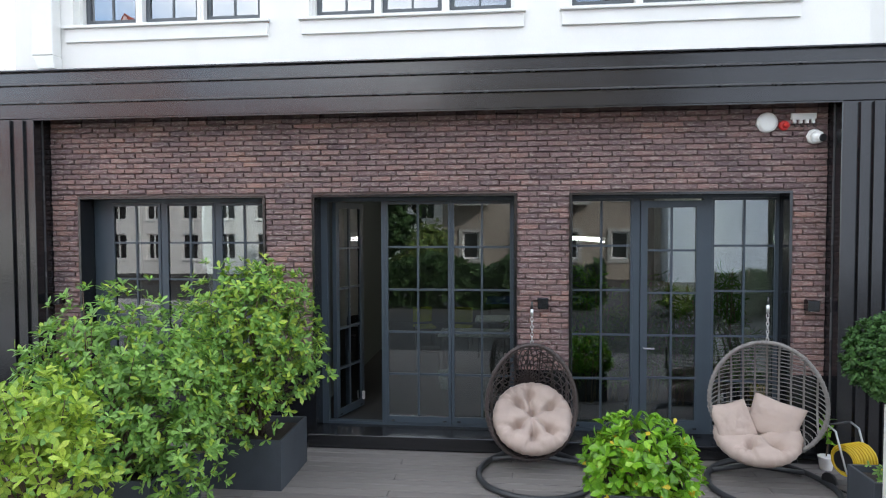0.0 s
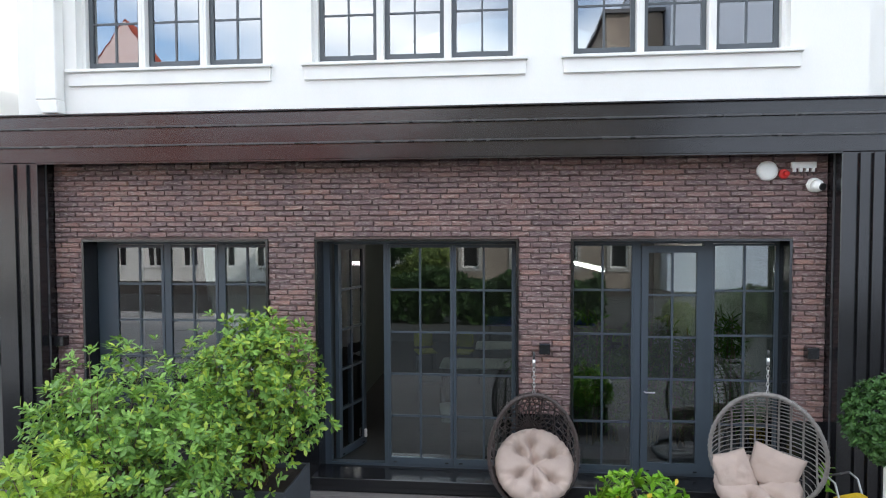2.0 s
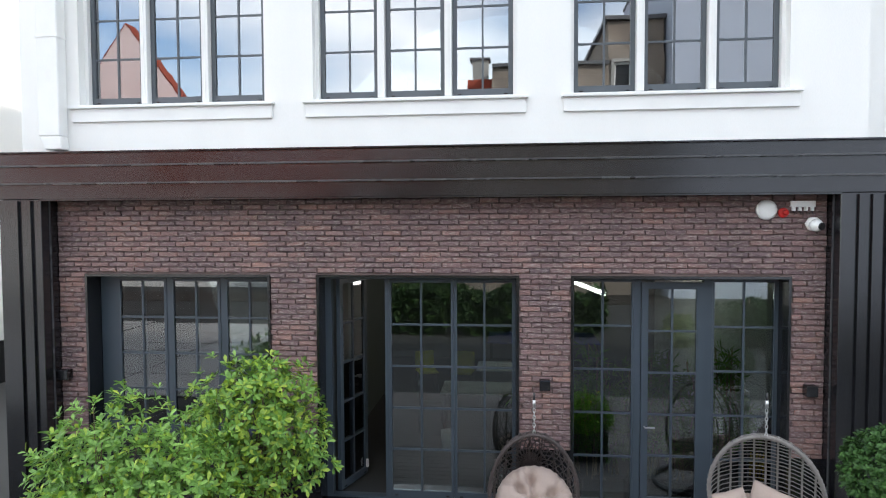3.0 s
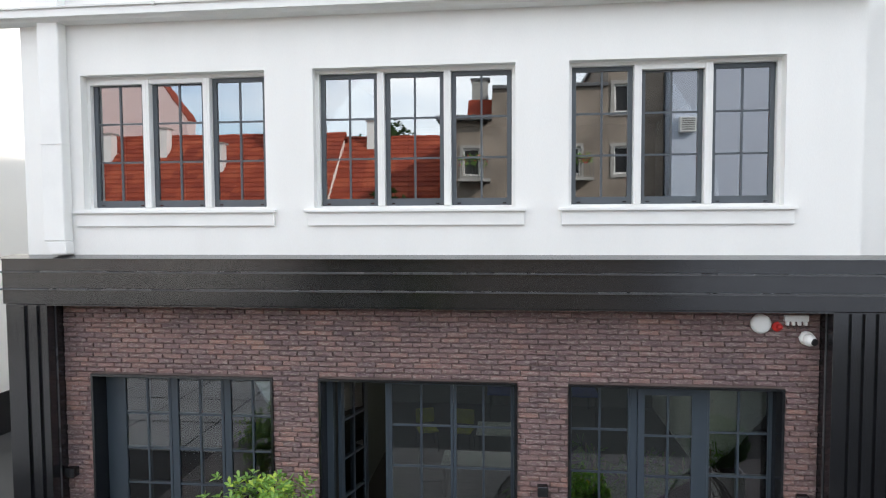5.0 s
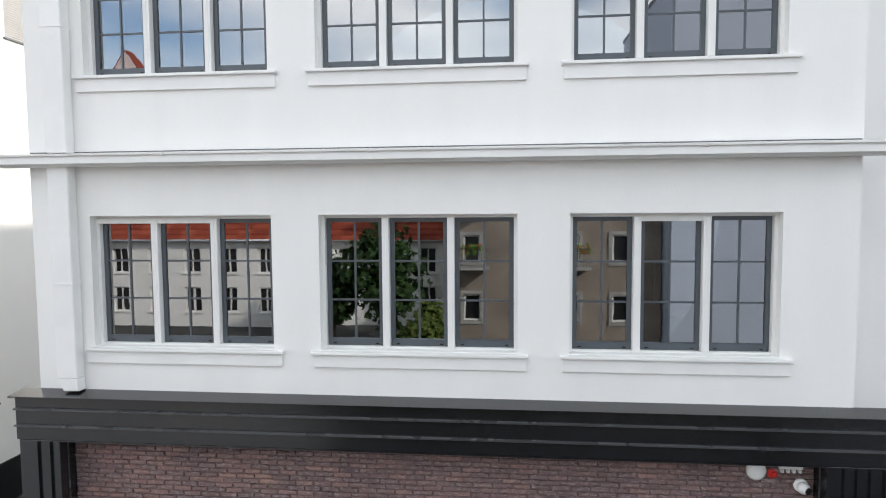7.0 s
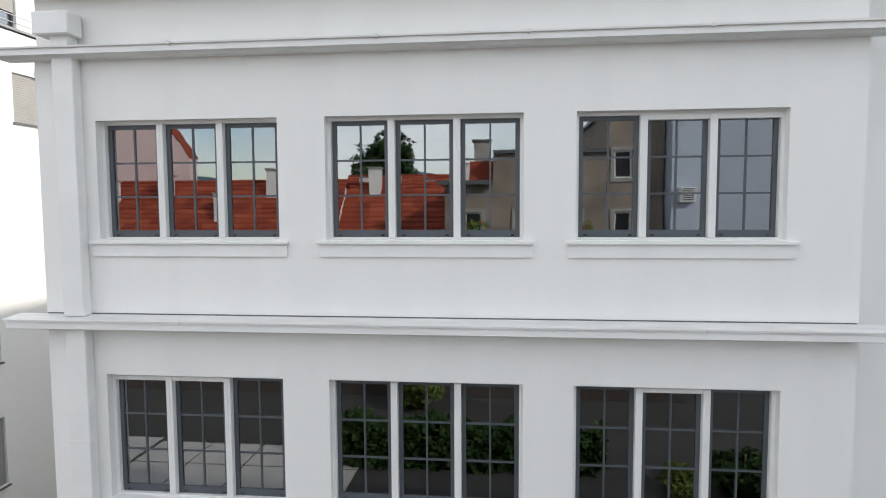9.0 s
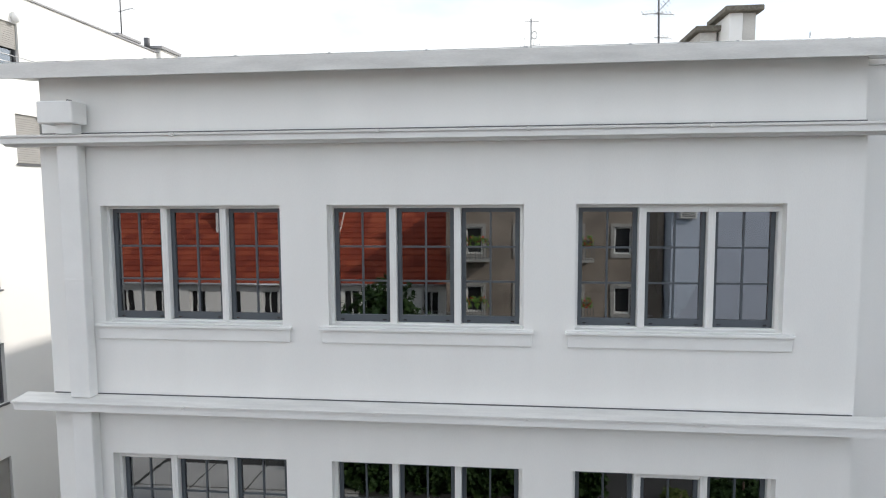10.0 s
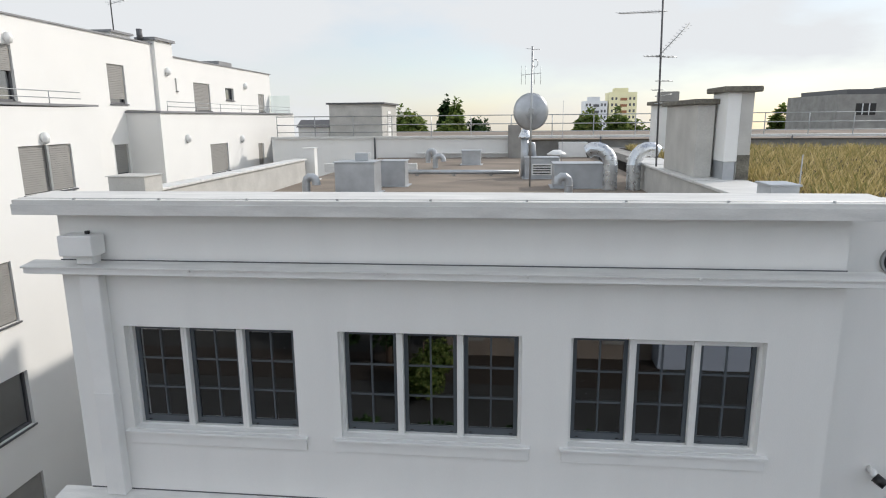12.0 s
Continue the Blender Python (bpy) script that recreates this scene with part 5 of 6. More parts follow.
def bent_vent(label, x, y, r, h, out, turn, name="vent_pipe", mat=None, group="bent vent pipes"):
    """A pipe that rises and bends over, its mouth hanging down; jointed like sheet-metal ducts."""
    ob = thing(name, label, "vent pipe", group, at=pose(x, y, RZ, 0, 0, turn))
    pts = [(0, 0, 0), (0, 0, h - out / 2)]
    for k in range(1, 6):
        a = k * math.pi / 5
        pts.append((out / 2 - out / 2 * math.cos(a), 0, h - out / 2 + out / 2 * math.sin(a)))
    pts.append((out, 0, h - out / 2 - r * 0.5))
    bm = bmesh.new()
    add_tube(bm, pts, r, 18)
    for f in bm.faces:
        f.smooth = False
    part("duct", bm, mat or GALV, ob)
    for z in (0.05, h * 0.5):
        part("collar", tube([(0, 0, z), (0, 0, z + 0.025)], r * 1.06, 18), mat or GALV, ob)
    part("mouth", tube([(out, 0, h - out / 2 - r * 0.5 - 0.01), (out, 0, h - out / 2 - r * 0.5 + 0.02)], r * 1.06, 18), mat or GALV, ob)
    return ob


def duct_elbow(x, y, r, h, turn):
    """A large galvanised duct that rises and turns sideways."""
    ob = thing("duct_elbow", "large shiny galvanised duct with a jointed elbow", "duct", "galvanised duct elbows", at=pose(x, y, RZ, 0, 0, turn))
    pts = [(0, 0, 0), (0, 0, h - 0.42)]
    for k in range(1, 6):
        a = radians(20 * k)
        pts.append((0.40 - 0.40 * math.cos(a), 0, h - 0.42 + 0.40 * math.sin(a)))
    pts.append((0.60, 0, h - 0.10))
    bm = bmesh.new()
    add_tube(bm, pts, r, 20)
    for f in bm.faces:
        f.smooth = False
    part("duct", bm, GALV, ob)
    for p in pts[1:-1]:
        part("seam", tube([(p[0], p[1], p[2] - 0.008), (p[0], p[1], p[2] + 0.008)], r * 1.03, 20), GALV, ob)
    part("mouth", tube([(0.595, 0, h - 0.10), (0.605, 0, h - 0.102)], r * 0.9, 20), BLACK_PLASTIC, ob)


va = vent_box("large zinc box vent on the flat roof", -3.79, 7.1, 0.98, 0.85, 0.78)
part("hood", box(-0.05, 0.28, -0.1, 0.2, 0.81, 1.0, 0.01), ZINC, va)
vent_box("narrow zinc box vent on the flat roof", -3.2, 8.9, 0.68, 0.6, 0.68)
vent_box("low zinc roof hatch on the flat roof", -1.5, 16.8, 0.74, 0.6, 0.55)
vent_box("square grey parapet block at the roof edge", -5.98, 1.20, 0.60, 0.5, 0.98, cap=0.01, mat=LIGHT_CEMENT, group="parapet blocks")
vent_box("square grey parapet block at the roof edge", 3.80, 1.30, 0.38, 0.5, 0.84, mat=ZINC, group="parapet blocks")
vent_box("slim rendered pillar at the end of the parapet", -6.1, 10.5, 0.36, 0.3, 0.95, mat=PLASTER_TRIM, group="parapet blocks")
unit = vent_box("grey ventilation unit with a louvred grille", 0.95, 11.2, 1.0, 0.7, 0.62, group="ventilation units")
grille = part("grille", box(-0.30, 0.30, -0.37, -0.35, 0.12, 0.46), WHITE_PLASTIC, unit)
for k in range(4):
    part("slat", box(-0.26, 0.26, -0.385, -0.37, 0.16 + k * 0.075, 0.19 + k * 0.075), BLACK_PLASTIC, grille)
vent_box("long low zinc duct box on the flat roof", 1.75, 8.7, 1.25, 0.8, 0.62, group="ventilation units")
bent_vent("small grey bent vent pipe by the roof edge", -4.95, 6.5, 0.10, 0.46, 0.26, 0, mat=ZINC)
bent_vent("small grey bent vent pipe by the roof edge", 1.35, 6.7, 0.10, 0.46, 0.26, 180, mat=ZINC)
bent_vent("small grey bent vent pipe far back on the roof", -2.75, 15.0, 0.10, 0.46, 0.3, 0, mat=ZINC)
bent_vent("small grey bent vent pipe far back on the roof", -3.4, 18.0, 0.11, 0.5, 0.3, 0, mat=ZINC)
duct_elbow(2.52, 8.05, 0.18, 1.05, 160)
duct_elbow(3.10, 8.05, 0.18, 1.05, 18)
pipe = thing("roof_pipe", "long grey insulated pipe lying along the roof", "pipe", at=Matrix.Translation((0, 11.9, RZ)))
part("run", tube([(-3.3, 0, 0.12), (0.28, 0, 0.12)], 0.075, 10), ZINC, pipe)
for x in (-3.0, -1.8, -0.6):
    part("support", box(x - 0.05, x + 0.05, -0.1, 0.1, 0.0, 0.06), CONCRETE, pipe)
flue = thing("insulated_flue", "grey insulated flue pipe with a conical cowl", "flue", at=Matrix.Translation((0.45, 11.6, RZ)))
part("stack", tube([(0, 0, 0), (0, 0, 1.25)], 0.12, 14), ZINC, flue)
part("cowl", tube([(0, 0, 1.20), (0, 0, 1.24), (0, 0, 1.5)], 0.2, 14, ends=[0.2, 0.2, 0.09]), GALV, flue)
part("side_arm", tube([(0, 0, 1.05), (0.25, 0, 1.02), (0.3, 0, 0.6)], 0.08, 10), ZINC, flue)
turbine = thing("mushroom_vent", "flat white mushroom vent on the roof", "roof vent", at=Matrix.Translation((1.55, 13.0, RZ)))
part("stem", tube([(0, 0, 0), (0, 0, 0.62)], 0.12, 12), ZINC, turbine)
part("hood", tube([(0, 0, 0.60), (0, 0, 0.64), (0, 0, 0.76)], 0.3, 18, ends=[0.32, 0.32, 0.12]), WHITE_PLASTIC, turbine)

# satellite dish and aerials
dish = thing("satellite_dish", "grey satellite dish on a mast, seen from behind", "satellite dish", at=Matrix.Translation((0.52, 8.75, 12.5)) @ Matrix.Diagonal((0.68, 0.68, 0.68, 1)))
part("mast", tube([(0, 0.0, -1.03), (0, 0.0, 4.3)], 0.035, 10), STEEL, dish)
bm = bmesh.new()
rows = []
for i in range(7):
    r = i / 6 * 0.68
    rows.append([bm.verts.new((r * math.cos(a * math.tau / 32), 0.16 + 0.22 * (r / 0.68) ** 2, 1.88 + r * 1.06 * math.sin(a * math.tau / 32))) for a in range(32)])
for a, b in zip(rows, rows[1:]):
    for k in range(32):
        q = [a[k], a[(k + 1) % 32], b[(k + 1) % 32], b[k]]
        bm.faces.new(q).smooth = True
bmesh.ops.remove_doubles(bm, verts=bm.verts, dist=0.001)
bmesh.ops.solidify(bm, geom=bm.faces[:], thickness=0.012)
part("reflector", bm, ZINC, dish)
part("bracket", box(-0.10, 0.10, -0.05, 0.17, 1.78, 2.0, 0.01), STEEL, dish)
for x, z in ((-0.1, 1.75), (0.1, 1.75), (0.0, 2.08)):
    part("strut", tube([(x * 0.3, 0.0, z - 0.25), (x * 2.4, 0.2, z)], 0.012, 6), STEEL, dish)
part("dipole_boom", tube([(-0.4, 0, 3.25), (0.35, 0, 3.32)], 0.012, 6), STEEL, dish)
for x in (-0.40, -0.25, 0.1, 0.33):
    part("dipole", tube([(x, 0, 2.9), (x, 0, 3.6)], 0.007, 5), STEEL, dish)
part("loop", tube([(0.12 + 0.10 * math.cos(a * math.tau / 16), 0, 3.68 + 0.14 * math.sin(a * math.tau / 16)) for a in range(16)], 0.014, 6, closed=True), STEEL, dish)
part("top_boom", tube([(-0.25, 0, 4.22), (0.3, 0, 4.18)], 0.01, 6), STEEL, dish)


def aerial(x, y, z, h, arms, label, lean=0.0):
    ob = thing("tv_aerial", label, "aerial", "television aerials", at=Matrix.Translation((x, y, z)))
    part("mast", tube([(0, 0, 0), (lean, 0, h)], 0.023, 8), SLATE_EDGE, ob)
    for za, a, ln, n in arms:
        way = Vector((math.cos(a), 0.15, math.sin(a) * 0.6)).normalized()
        c = Vector((lean * za / h, 0, za))
        part("boom", tube([c - way * 0.1, c + way * ln], 0.011, 6), STEEL, ob)
        bm = bmesh.new()
        for k in range(n):
            p = c + way * (ln * (k + 0.5) / n)
            s = 0.26 - 0.012 * k
            add_tube(bm, [p + Vector((-0.12, -s, 0)), p + Vector((0.12, s, 0))], 0.0055, 4)
        part("elements", bm, STEEL, ob)
    return ob


aerial(3.40, 7.0, 12.47, 4.5, ((3.46, math.pi, 0.95, 13), (2.55, 1.05, 0.95, 10), (2.50, math.pi, 0.36, 4), (2.48, 0.0, 0.36, 4), (1.95, 0.0, 0.3, 3), (1.75, math.pi, 0.16, 2), (1.62, 0.2, 0.3, 2), (1.45, 0.2, 0.28, 2)), "tall television aerial mast with several yagi booms", lean=-0.09)
aerial(-14.7, 14.7, 16.86, 2.2, ((1.9, 0.0, 0.7, 6), (1.5, math.pi, 0.6, 5), (1.0, 0.4, 0.5, 3)), "television aerial on the apartment building")
for x, y, h in ((1.9, 15.0, 2.4), (4.1, 1.3, 1.25)):
    rod = thing("lightning_rod", "thin lightning rod standing on the roof", "rod", "lightning rods", at=Matrix.Translation((x, y, RZ + 0.02)))
    part("rod", tube([(0, 0, 0), (0, 0, h)], 0.009, 6), STEEL, rod)
    part("foot", box(-0.08, 0.08, -0.08, 0.08, -0.02, 0.03), CONCRETE, rod)

# big chimney block on the right parapet, and the stack behind it
chimney = thing("chimney_block", "tall rendered chimney block with a mossy concrete cap", "chimney")
part("body", box(3.47, 3.79, 4.28, 6.6, 12.47, 13.84, 0.01), LIGHT_CEMENT, chimney)
part("recess", box(3.79, 4.10, 4.75, 6.5, 12.47, 13.84, 0.01), CONCRETE, chimney)
part("cap", box(3.38, 4.16, 4.18, 6.72, 13.84, 13.94, 0.015), MOSS, chimney)
tall = thing("chimney_flue", "white rendered chimney flue with a mossy concrete cap", "chimney")
part("flue", box(3.83, 4.07, 3.77, 4.60, 12.80, 14.04, 0.012), PLASTER_TRIM, tall)
part("side", box(4.07, 4.30, 3.80, 4.60, 12.47, 14.04, 0.01), LIGHT_CEMENT, tall)
part("foot", box(3.85, 4.05, 3.80, 4.60, 12.47, 12.80), ZINC, tall)
part("stain", box(4.08, 4.302, 3.792, 3.80, 12.47, 12.92), MOSS, tall, "dark damp base")
part("cap", box(3.73, 4.39, 3.66, 4.72, 14.04, 14.14, 0.015), MOSS, tall)
stack = thing("chimney_stack", "slim white chimney stack with a grey cap", "chimney", at=Matrix.Translation((5.4, 14.5, 0)))
part("body", box(-0.45, 0.45, -0.4, 0.4, 12.0, 14.0, 0.01), PLASTER_TRIM, stack)
part("cap", box(-0.58, 0.58, -0.52, 0.52, 14.0, 14.12), MOSS, stack)
part("pots", box(-0.3, 0.3, -0.3, 0.3, 14.12, 14.45), CONCRETE, stack)

# ---- dry grass on the neighbour's roof ----
rng = random.Random(77)
vs, fs = [], []
for k in range(30000):
    x, y = 4.95 + 17 * rng.random() ** 1.5, 2.2 + 17 * rng.random()
    h = rng.uniform(0.12, 0.42) * (0.75 + 0.5 * noise.noise(Vector((x * 0.8, y * 0.8, 0))))
    a = rng.uniform(0, math.tau)
    w = 0.006
    lx, ly = rng.uniform(-0.14, 0.14), rng.uniform(-0.14, 0.14)
    i = len(vs)
    vs += [(x - w * math.cos(a), y - w * math.sin(a), 12.24), (x + w * math.cos(a), y + w * math.sin(a), 12.24), (x + lx * 0.5, y + ly * 0.5, 12.25 + h * 0.7), (x + lx, y + ly, 12.25 + h)]
    fs += [(i, i + 1, i + 2), (i + 2, i + 1, i + 3)]
me = bpy.data.meshes.new("dry_grass")
me.from_pydata(vs, [], fs)
me.materials.append(DRY_GRASS)
tagged(new("dry_grass", me), "dry yellow grass growing on the green roof", "grass", kind="stuff")
solid("roof_soil", box(4.9, 30.0, 2.0, 20.5, 12.25, 12.27), SOIL, "dark substrate under the dry roof grass", "roof", "structure")
# ---- buildings behind the roof ----
rear = thing("rear_building", "long white rear building with a railed roof terrace", "building")
part("wall", box(-11.5, 0.2, 21.5, 22.0, -0.12, 12.70), PLASTER, rear)
part("wall", box(0.2, 40.0, 21.9, 22.4, -0.12, 12.55), CONCRETE, rear)
part("coping", box(-11.5, 40.0, 21.4, 22.1, 12.70, 12.80), COPING, rear)
part("roof", box(-11.5, 40.0, 22.0, 40.0, 12.4, 12.6), ROOF_FELT, rear)
part("ledge", box(-4.4, 0.2, 21.36, 21.5, 11.95, 12.02), COPING, rear)
for x in (-6.4, 4.2, 12.6):
    part("pipe", tube([(x, 21.45, 11.6), (x, 21.42, 12.75)], 0.04, 8), SLATE_EDGE, rear)
for k in range(4):
    part("vent_slot", box(9.0 + 3.4 * k, 11.4 + 3.4 * k, 21.86, 21.9, 11.75, 11.95), BLACK_PLASTIC, rear)
part("pillar", box(-0.05, 0.55, 21.0, 21.4, 11.5, 13.3), CONCRETE, rear)
part("cabinet", box(2.3, 3.6, 21.2, 21.85, 11.8, 12.5, 0.02), WHITE_PLASTIC, rear)
fence = thing("roof_railing", "grey steel railing along the rear roof terrace", "railing")
for z in (13.0, 13.35, 13.75):
    part("rail", tube([(-11.3, 21.75, z), (40.0, 21.75, z)], 0.022, 6), STEEL, fence)
x = -11.3
post_bm = mesh_of("post", tube([(0, 0, 12.8), (0, 0, 13.75)], 0.024, 6), STEEL)
while x < 40:
    p = new("post", post_bm)
    p.parent = fence
    p.location = (x, 21.75, 0)
    x += 1.9
hut = thing("stair_house", "grey rendered stair house with a flat dark roof", "stair house", at=Matrix.Translation((-7.5, 23.4, 0)))
part("wall", box(-1.2, 1.40, -1.5, 2.4, 12.6, 14.32), LIGHT_CEMENT, hut)
part("roof", box(-1.3, 1.55, -1.65, 2.6, 14.32, 14.40), SLATE_EDGE, hut)
dr = part("door", box(1.402, 1.44, -0.2, 0.6, 12.75, 14.0), PLASTER_TRIM, hut)
for k in range(7):
    part("louvre", box(1.44, 1.45, -0.1, 0.5, 13.2 + k * 0.1, 13.25 + k * 0.1), CONCRETE, dr)
shed = thing("rooftop_shed", "small dark-roofed shed beside the stair house", "shed", at=Matrix.Translation((-10.6, 26.0, 0)))
part("wall", box(-0.8, 0.9, -0.8, 0.8, 12.6, 13.2), PLASTER_TRIM, shed)
part("roof", extrude([(-0.9, 13.2), (0.0, 13.6), (0.9, 13.2)], -0.9, 1.0), SLATE_EDGE, shed)
part("annex", box(1.1, 2.6, -0.5, 0.8, 12.6, 13.55), CONCRETE, shed)

grey = thing("grey_office_block", "dark grey rendered block with band windows", "building", at=Matrix.Translation((32.9, 46, 0.6)))
part("wall", box(-7.0, 0.4, -1.0, 8.0, -0.72, 14.6), CONCRETE, grey)
part("wall", box(0.4, 10.0, -2.2, 8.0, -0.72, 15.4), CONCRETE, grey)
part("roof", box(-6.3, 3.5, -0.8, 7.0, 14.6, 15.0), SLATE_EDGE, grey)
for xx, w in ((-5.6, 1.5), (-0.2, 2.6), (3.4, 1.4), (5.6, 1.6)):
    y = -1.04 if xx < 0 and w < 2 else -2.24
    wn2 = part("window", box(xx, xx + w, y, y + 0.03, 13.0, 13.9), BLACK_PLASTIC, grey)
    for k in range(1, 3):
        part("glazing_bar", box(xx + w * k / 3 - 0.04, xx + w * k / 3 + 0.04, y - 0.02, y, 13.0, 13.9), TOWER_GREY, wn2)


def tower(label, x, y, w, h, wall, stripe):
    ob = thing("tower_block", label, "tower block", "far tower blocks", at=Matrix.Translation((x, y, -0.12)))
    part("wall", box(-w / 2, w / 2, 0, w, 0, h), wall, ob)
    part("roof", box(-w * 0.3, w * 0.2, 2, w * 0.6, h, h + 2), wall, ob)
    bm = bmesh.new()
    bw = bmesh.new()
    fl = int(h / 2.9)
    for k in range(fl):
        z = 1.0 + k * 2.9
        add_box(bm, -w * 0.10, w * 0.14, -0.5, 0, z, z + 1.2)
        for xx in (-0.42, -0.28, 0.22, 0.36):
            add_box(bw, xx * w, xx * w + 0.9, -0.05, 0.02, z + 0.3, z + 1.6)
    part("balconies", bm, stripe, ob)["kind"] = "stuff"
    part("windows", bw, SLATE_EDGE, ob)["kind"] = "stuff"


tower("grey tower block on the skyline", 42.0, 300, 11.0, 21.2, TOWER_GREY, SLATE_EDGE)
tower("yellow tower block with red-brown balconies on the skyline", 55.0, 302, 13.0, 25.2, TOWER_YELLOW, TOWER_RED)
k = 0
rng = random.Random(9)
for x, y, h, s in ((-14.5, 78, 13.8, 3.4), (-11.5, 76, 13.2, 3.0), (-9.5, 88, 15.2, 1.5), (-7.8, 84, 14.9, 1.6), (-7.0, 72, 12.9, 3.0), (-3.5, 80, 12.6, 3.0), (10.5, 74, 13.4, 2.8), (15.5, 76, 13.2, 3.0), (21.0, 80, 13.0, 3.0), (27.8, 60, 13.2, 1.4), (24.5, 66, 11.8, 2.0)):
    k += 1
    tree("tree", "leafy deciduous tree behind the roofs", x, y, h, s, (LEAF_AUTUMN, LEAF_TREE)[k % 3 == 0], 300 + k, leaf=0.6, count=1500, group="trees behind the roofs")

# ---- across the courtyard, mirrored in the windows ----
def gable_house(label, x0, x1, y_face, depth, eave, ridge, wall, windows, seed, storeys=2):
    """A house whose eaves face the courtyard (+y), with tiled roof courses, chimneys and windows."""
    ob = thing("tiled_house", label, "house", "houses across the courtyard")
    holes = []
    wide = (x1 - x0) / windows
    for s in range(storeys):
        for k in range(windows):
            c = x0 + wide * (k + 0.5)
            z = 0.9 + s * (eave - 0.6) / storeys
            holes.append((c - 0.52, c + 0.52, z - 0.1, z + 1.5))
    part("wall", wall_pieces(x0, x1, y_face - 0.3, y_face, -0.12, eave, holes), wall, ob)
    part("wall", box(x0, x1, y_face - depth, y_face - depth + 0.3, -0.12, eave), wall, ob)
    for xx in (x0, x1 - 0.3):
        bm = bmesh.new()
        yb, ym = y_face - depth + 0.3, y_face - depth / 2
        prof = [(y_face - 0.3, -0.12), (yb, -0.12), (yb, eave), (ym, ridge - 0.15), (y_face - 0.3, eave)]
        a = [bm.verts.new((xx, y, z)) for y, z in prof]
        b = [bm.verts.new((xx + 0.3, y, z)) for y, z in prof]
        for i in range(5):
            bm.faces.new((a[i], b[i], b[(i + 1) % 5], a[(i + 1) % 5]))
        bm.faces.new(a[::-1])
        bm.faces.new(b)
        part("gable", bm, wall, ob)
    for h in holes:
        w = part("window", wall_pieces(h[0], h[1], y_face - 0.2, y_face - 0.12, h[2], h[3], [(h[0] + 0.08, (h[0] + h[1]) / 2 - 0.04, h[2] + 0.08, h[3] - 0.08), ((h[0] + h[1]) / 2 + 0.04, h[1] - 0.08, h[2] + 0.08, h[3] - 0.08)]), WHITE_FRAME, ob)
        part("pane", box(h[0] + 0.08, h[1] - 0.08, y_face - 0.25, y_face - 0.23, h[2] + 0.08, h[3] - 0.08), BLACK_PLASTIC, w)
        part("sill", box(h[0] - 0.1, h[1] + 0.1, y_face, y_face + 0.08, h[2] - 0.08, h[2]), WHITE_FRAME, w)
    # roof: overlapping courses of tiles
    run, rise = depth / 2 + 0.4, ridge - eave + 0.25
    slope = math.hypot(run, rise)
    n = int(slope / 0.46)
    for side in (1, -1):
        bm = bmesh.new()
        for k in range(n):
            t0, t1 = k / n, (k + 1.08) / n
            ya, yb = y_face + 0.4 - run * t0, y_face + 0.4 - run * min(t1, 1)
            za, zb = eave - 0.25 + rise * t0, eave - 0.25 + rise * min(t1, 1)
            if side < 0:
                ya, yb = 2 * (y_face - depth / 2) - ya, 2 * (y_face - depth / 2) - yb
            cols = int((x1 - x0) / 0.9) if side > 0 else 1
            for c in range(cols):
                xa, xb = x0 - 0.2 + (x1 - x0 + 0.4) * c / cols, x0 - 0.2 + (x1 - x0 + 0.4) * (c + 1) / cols
                q = [bm.verts.new(p) for p in ((xa, ya, za + 0.12), (xb, ya, za + 0.12), (xb, yb, zb + 0.02), (xa, yb, zb + 0.02), (xa, ya, za), (xb, ya, za))]
                bm.faces.new((q[0], q[1], q[2], q[3]))
                bm.faces.new((q[4], q[5], q[1], q[0]))
        tl = part("roof_tiles", bm, ROOF_TILE, ob)
        tl["kind"] = "stuff"
    part("ridge", tube([(x0 - 0.2, y_face - depth / 2, ridge + 0.02), (x1 + 0.2, y_face - depth / 2, ridge + 0.02)], 0.13, 8), ROOF_TILE, ob)
    part("gutter", tube([(x0 - 0.2, y_face + 0.45, eave - 0.22), (x1 + 0.2, y_face + 0.45, eave - 0.22)], 0.07, 8), ZINC, ob)
    part("downpipe", tube([(x1 - 0.2, y_face + 0.42, eave - 0.25), (x1 - 0.2, y_face + 0.1, eave - 0.6), (x1 - 0.2, y_face + 0.1, 0)], 0.05, 8), ZINC, ob)
    rng = random.Random(seed)
    k = x0 + 2.0
    while k < x1 - 1:
        y = y_face - rng.uniform(0.25, 0.45) * depth
        z = eave + (ridge - eave) * (y_face - y) / (depth / 2)
        part("chimney", box(k - 0.4, k + 0.4, y - 0.35, y + 0.35, z - 0.6, z + 1.7), WHITE_PLASTIC, ob)
        part("chimney_cap", box(k - 0.5, k + 0.5, y - 0.45, y + 0.45, z + 1.7, z + 1.82), CONCRETE, ob)
        k += rng.uniform(3.0, 5.0)
    return ob


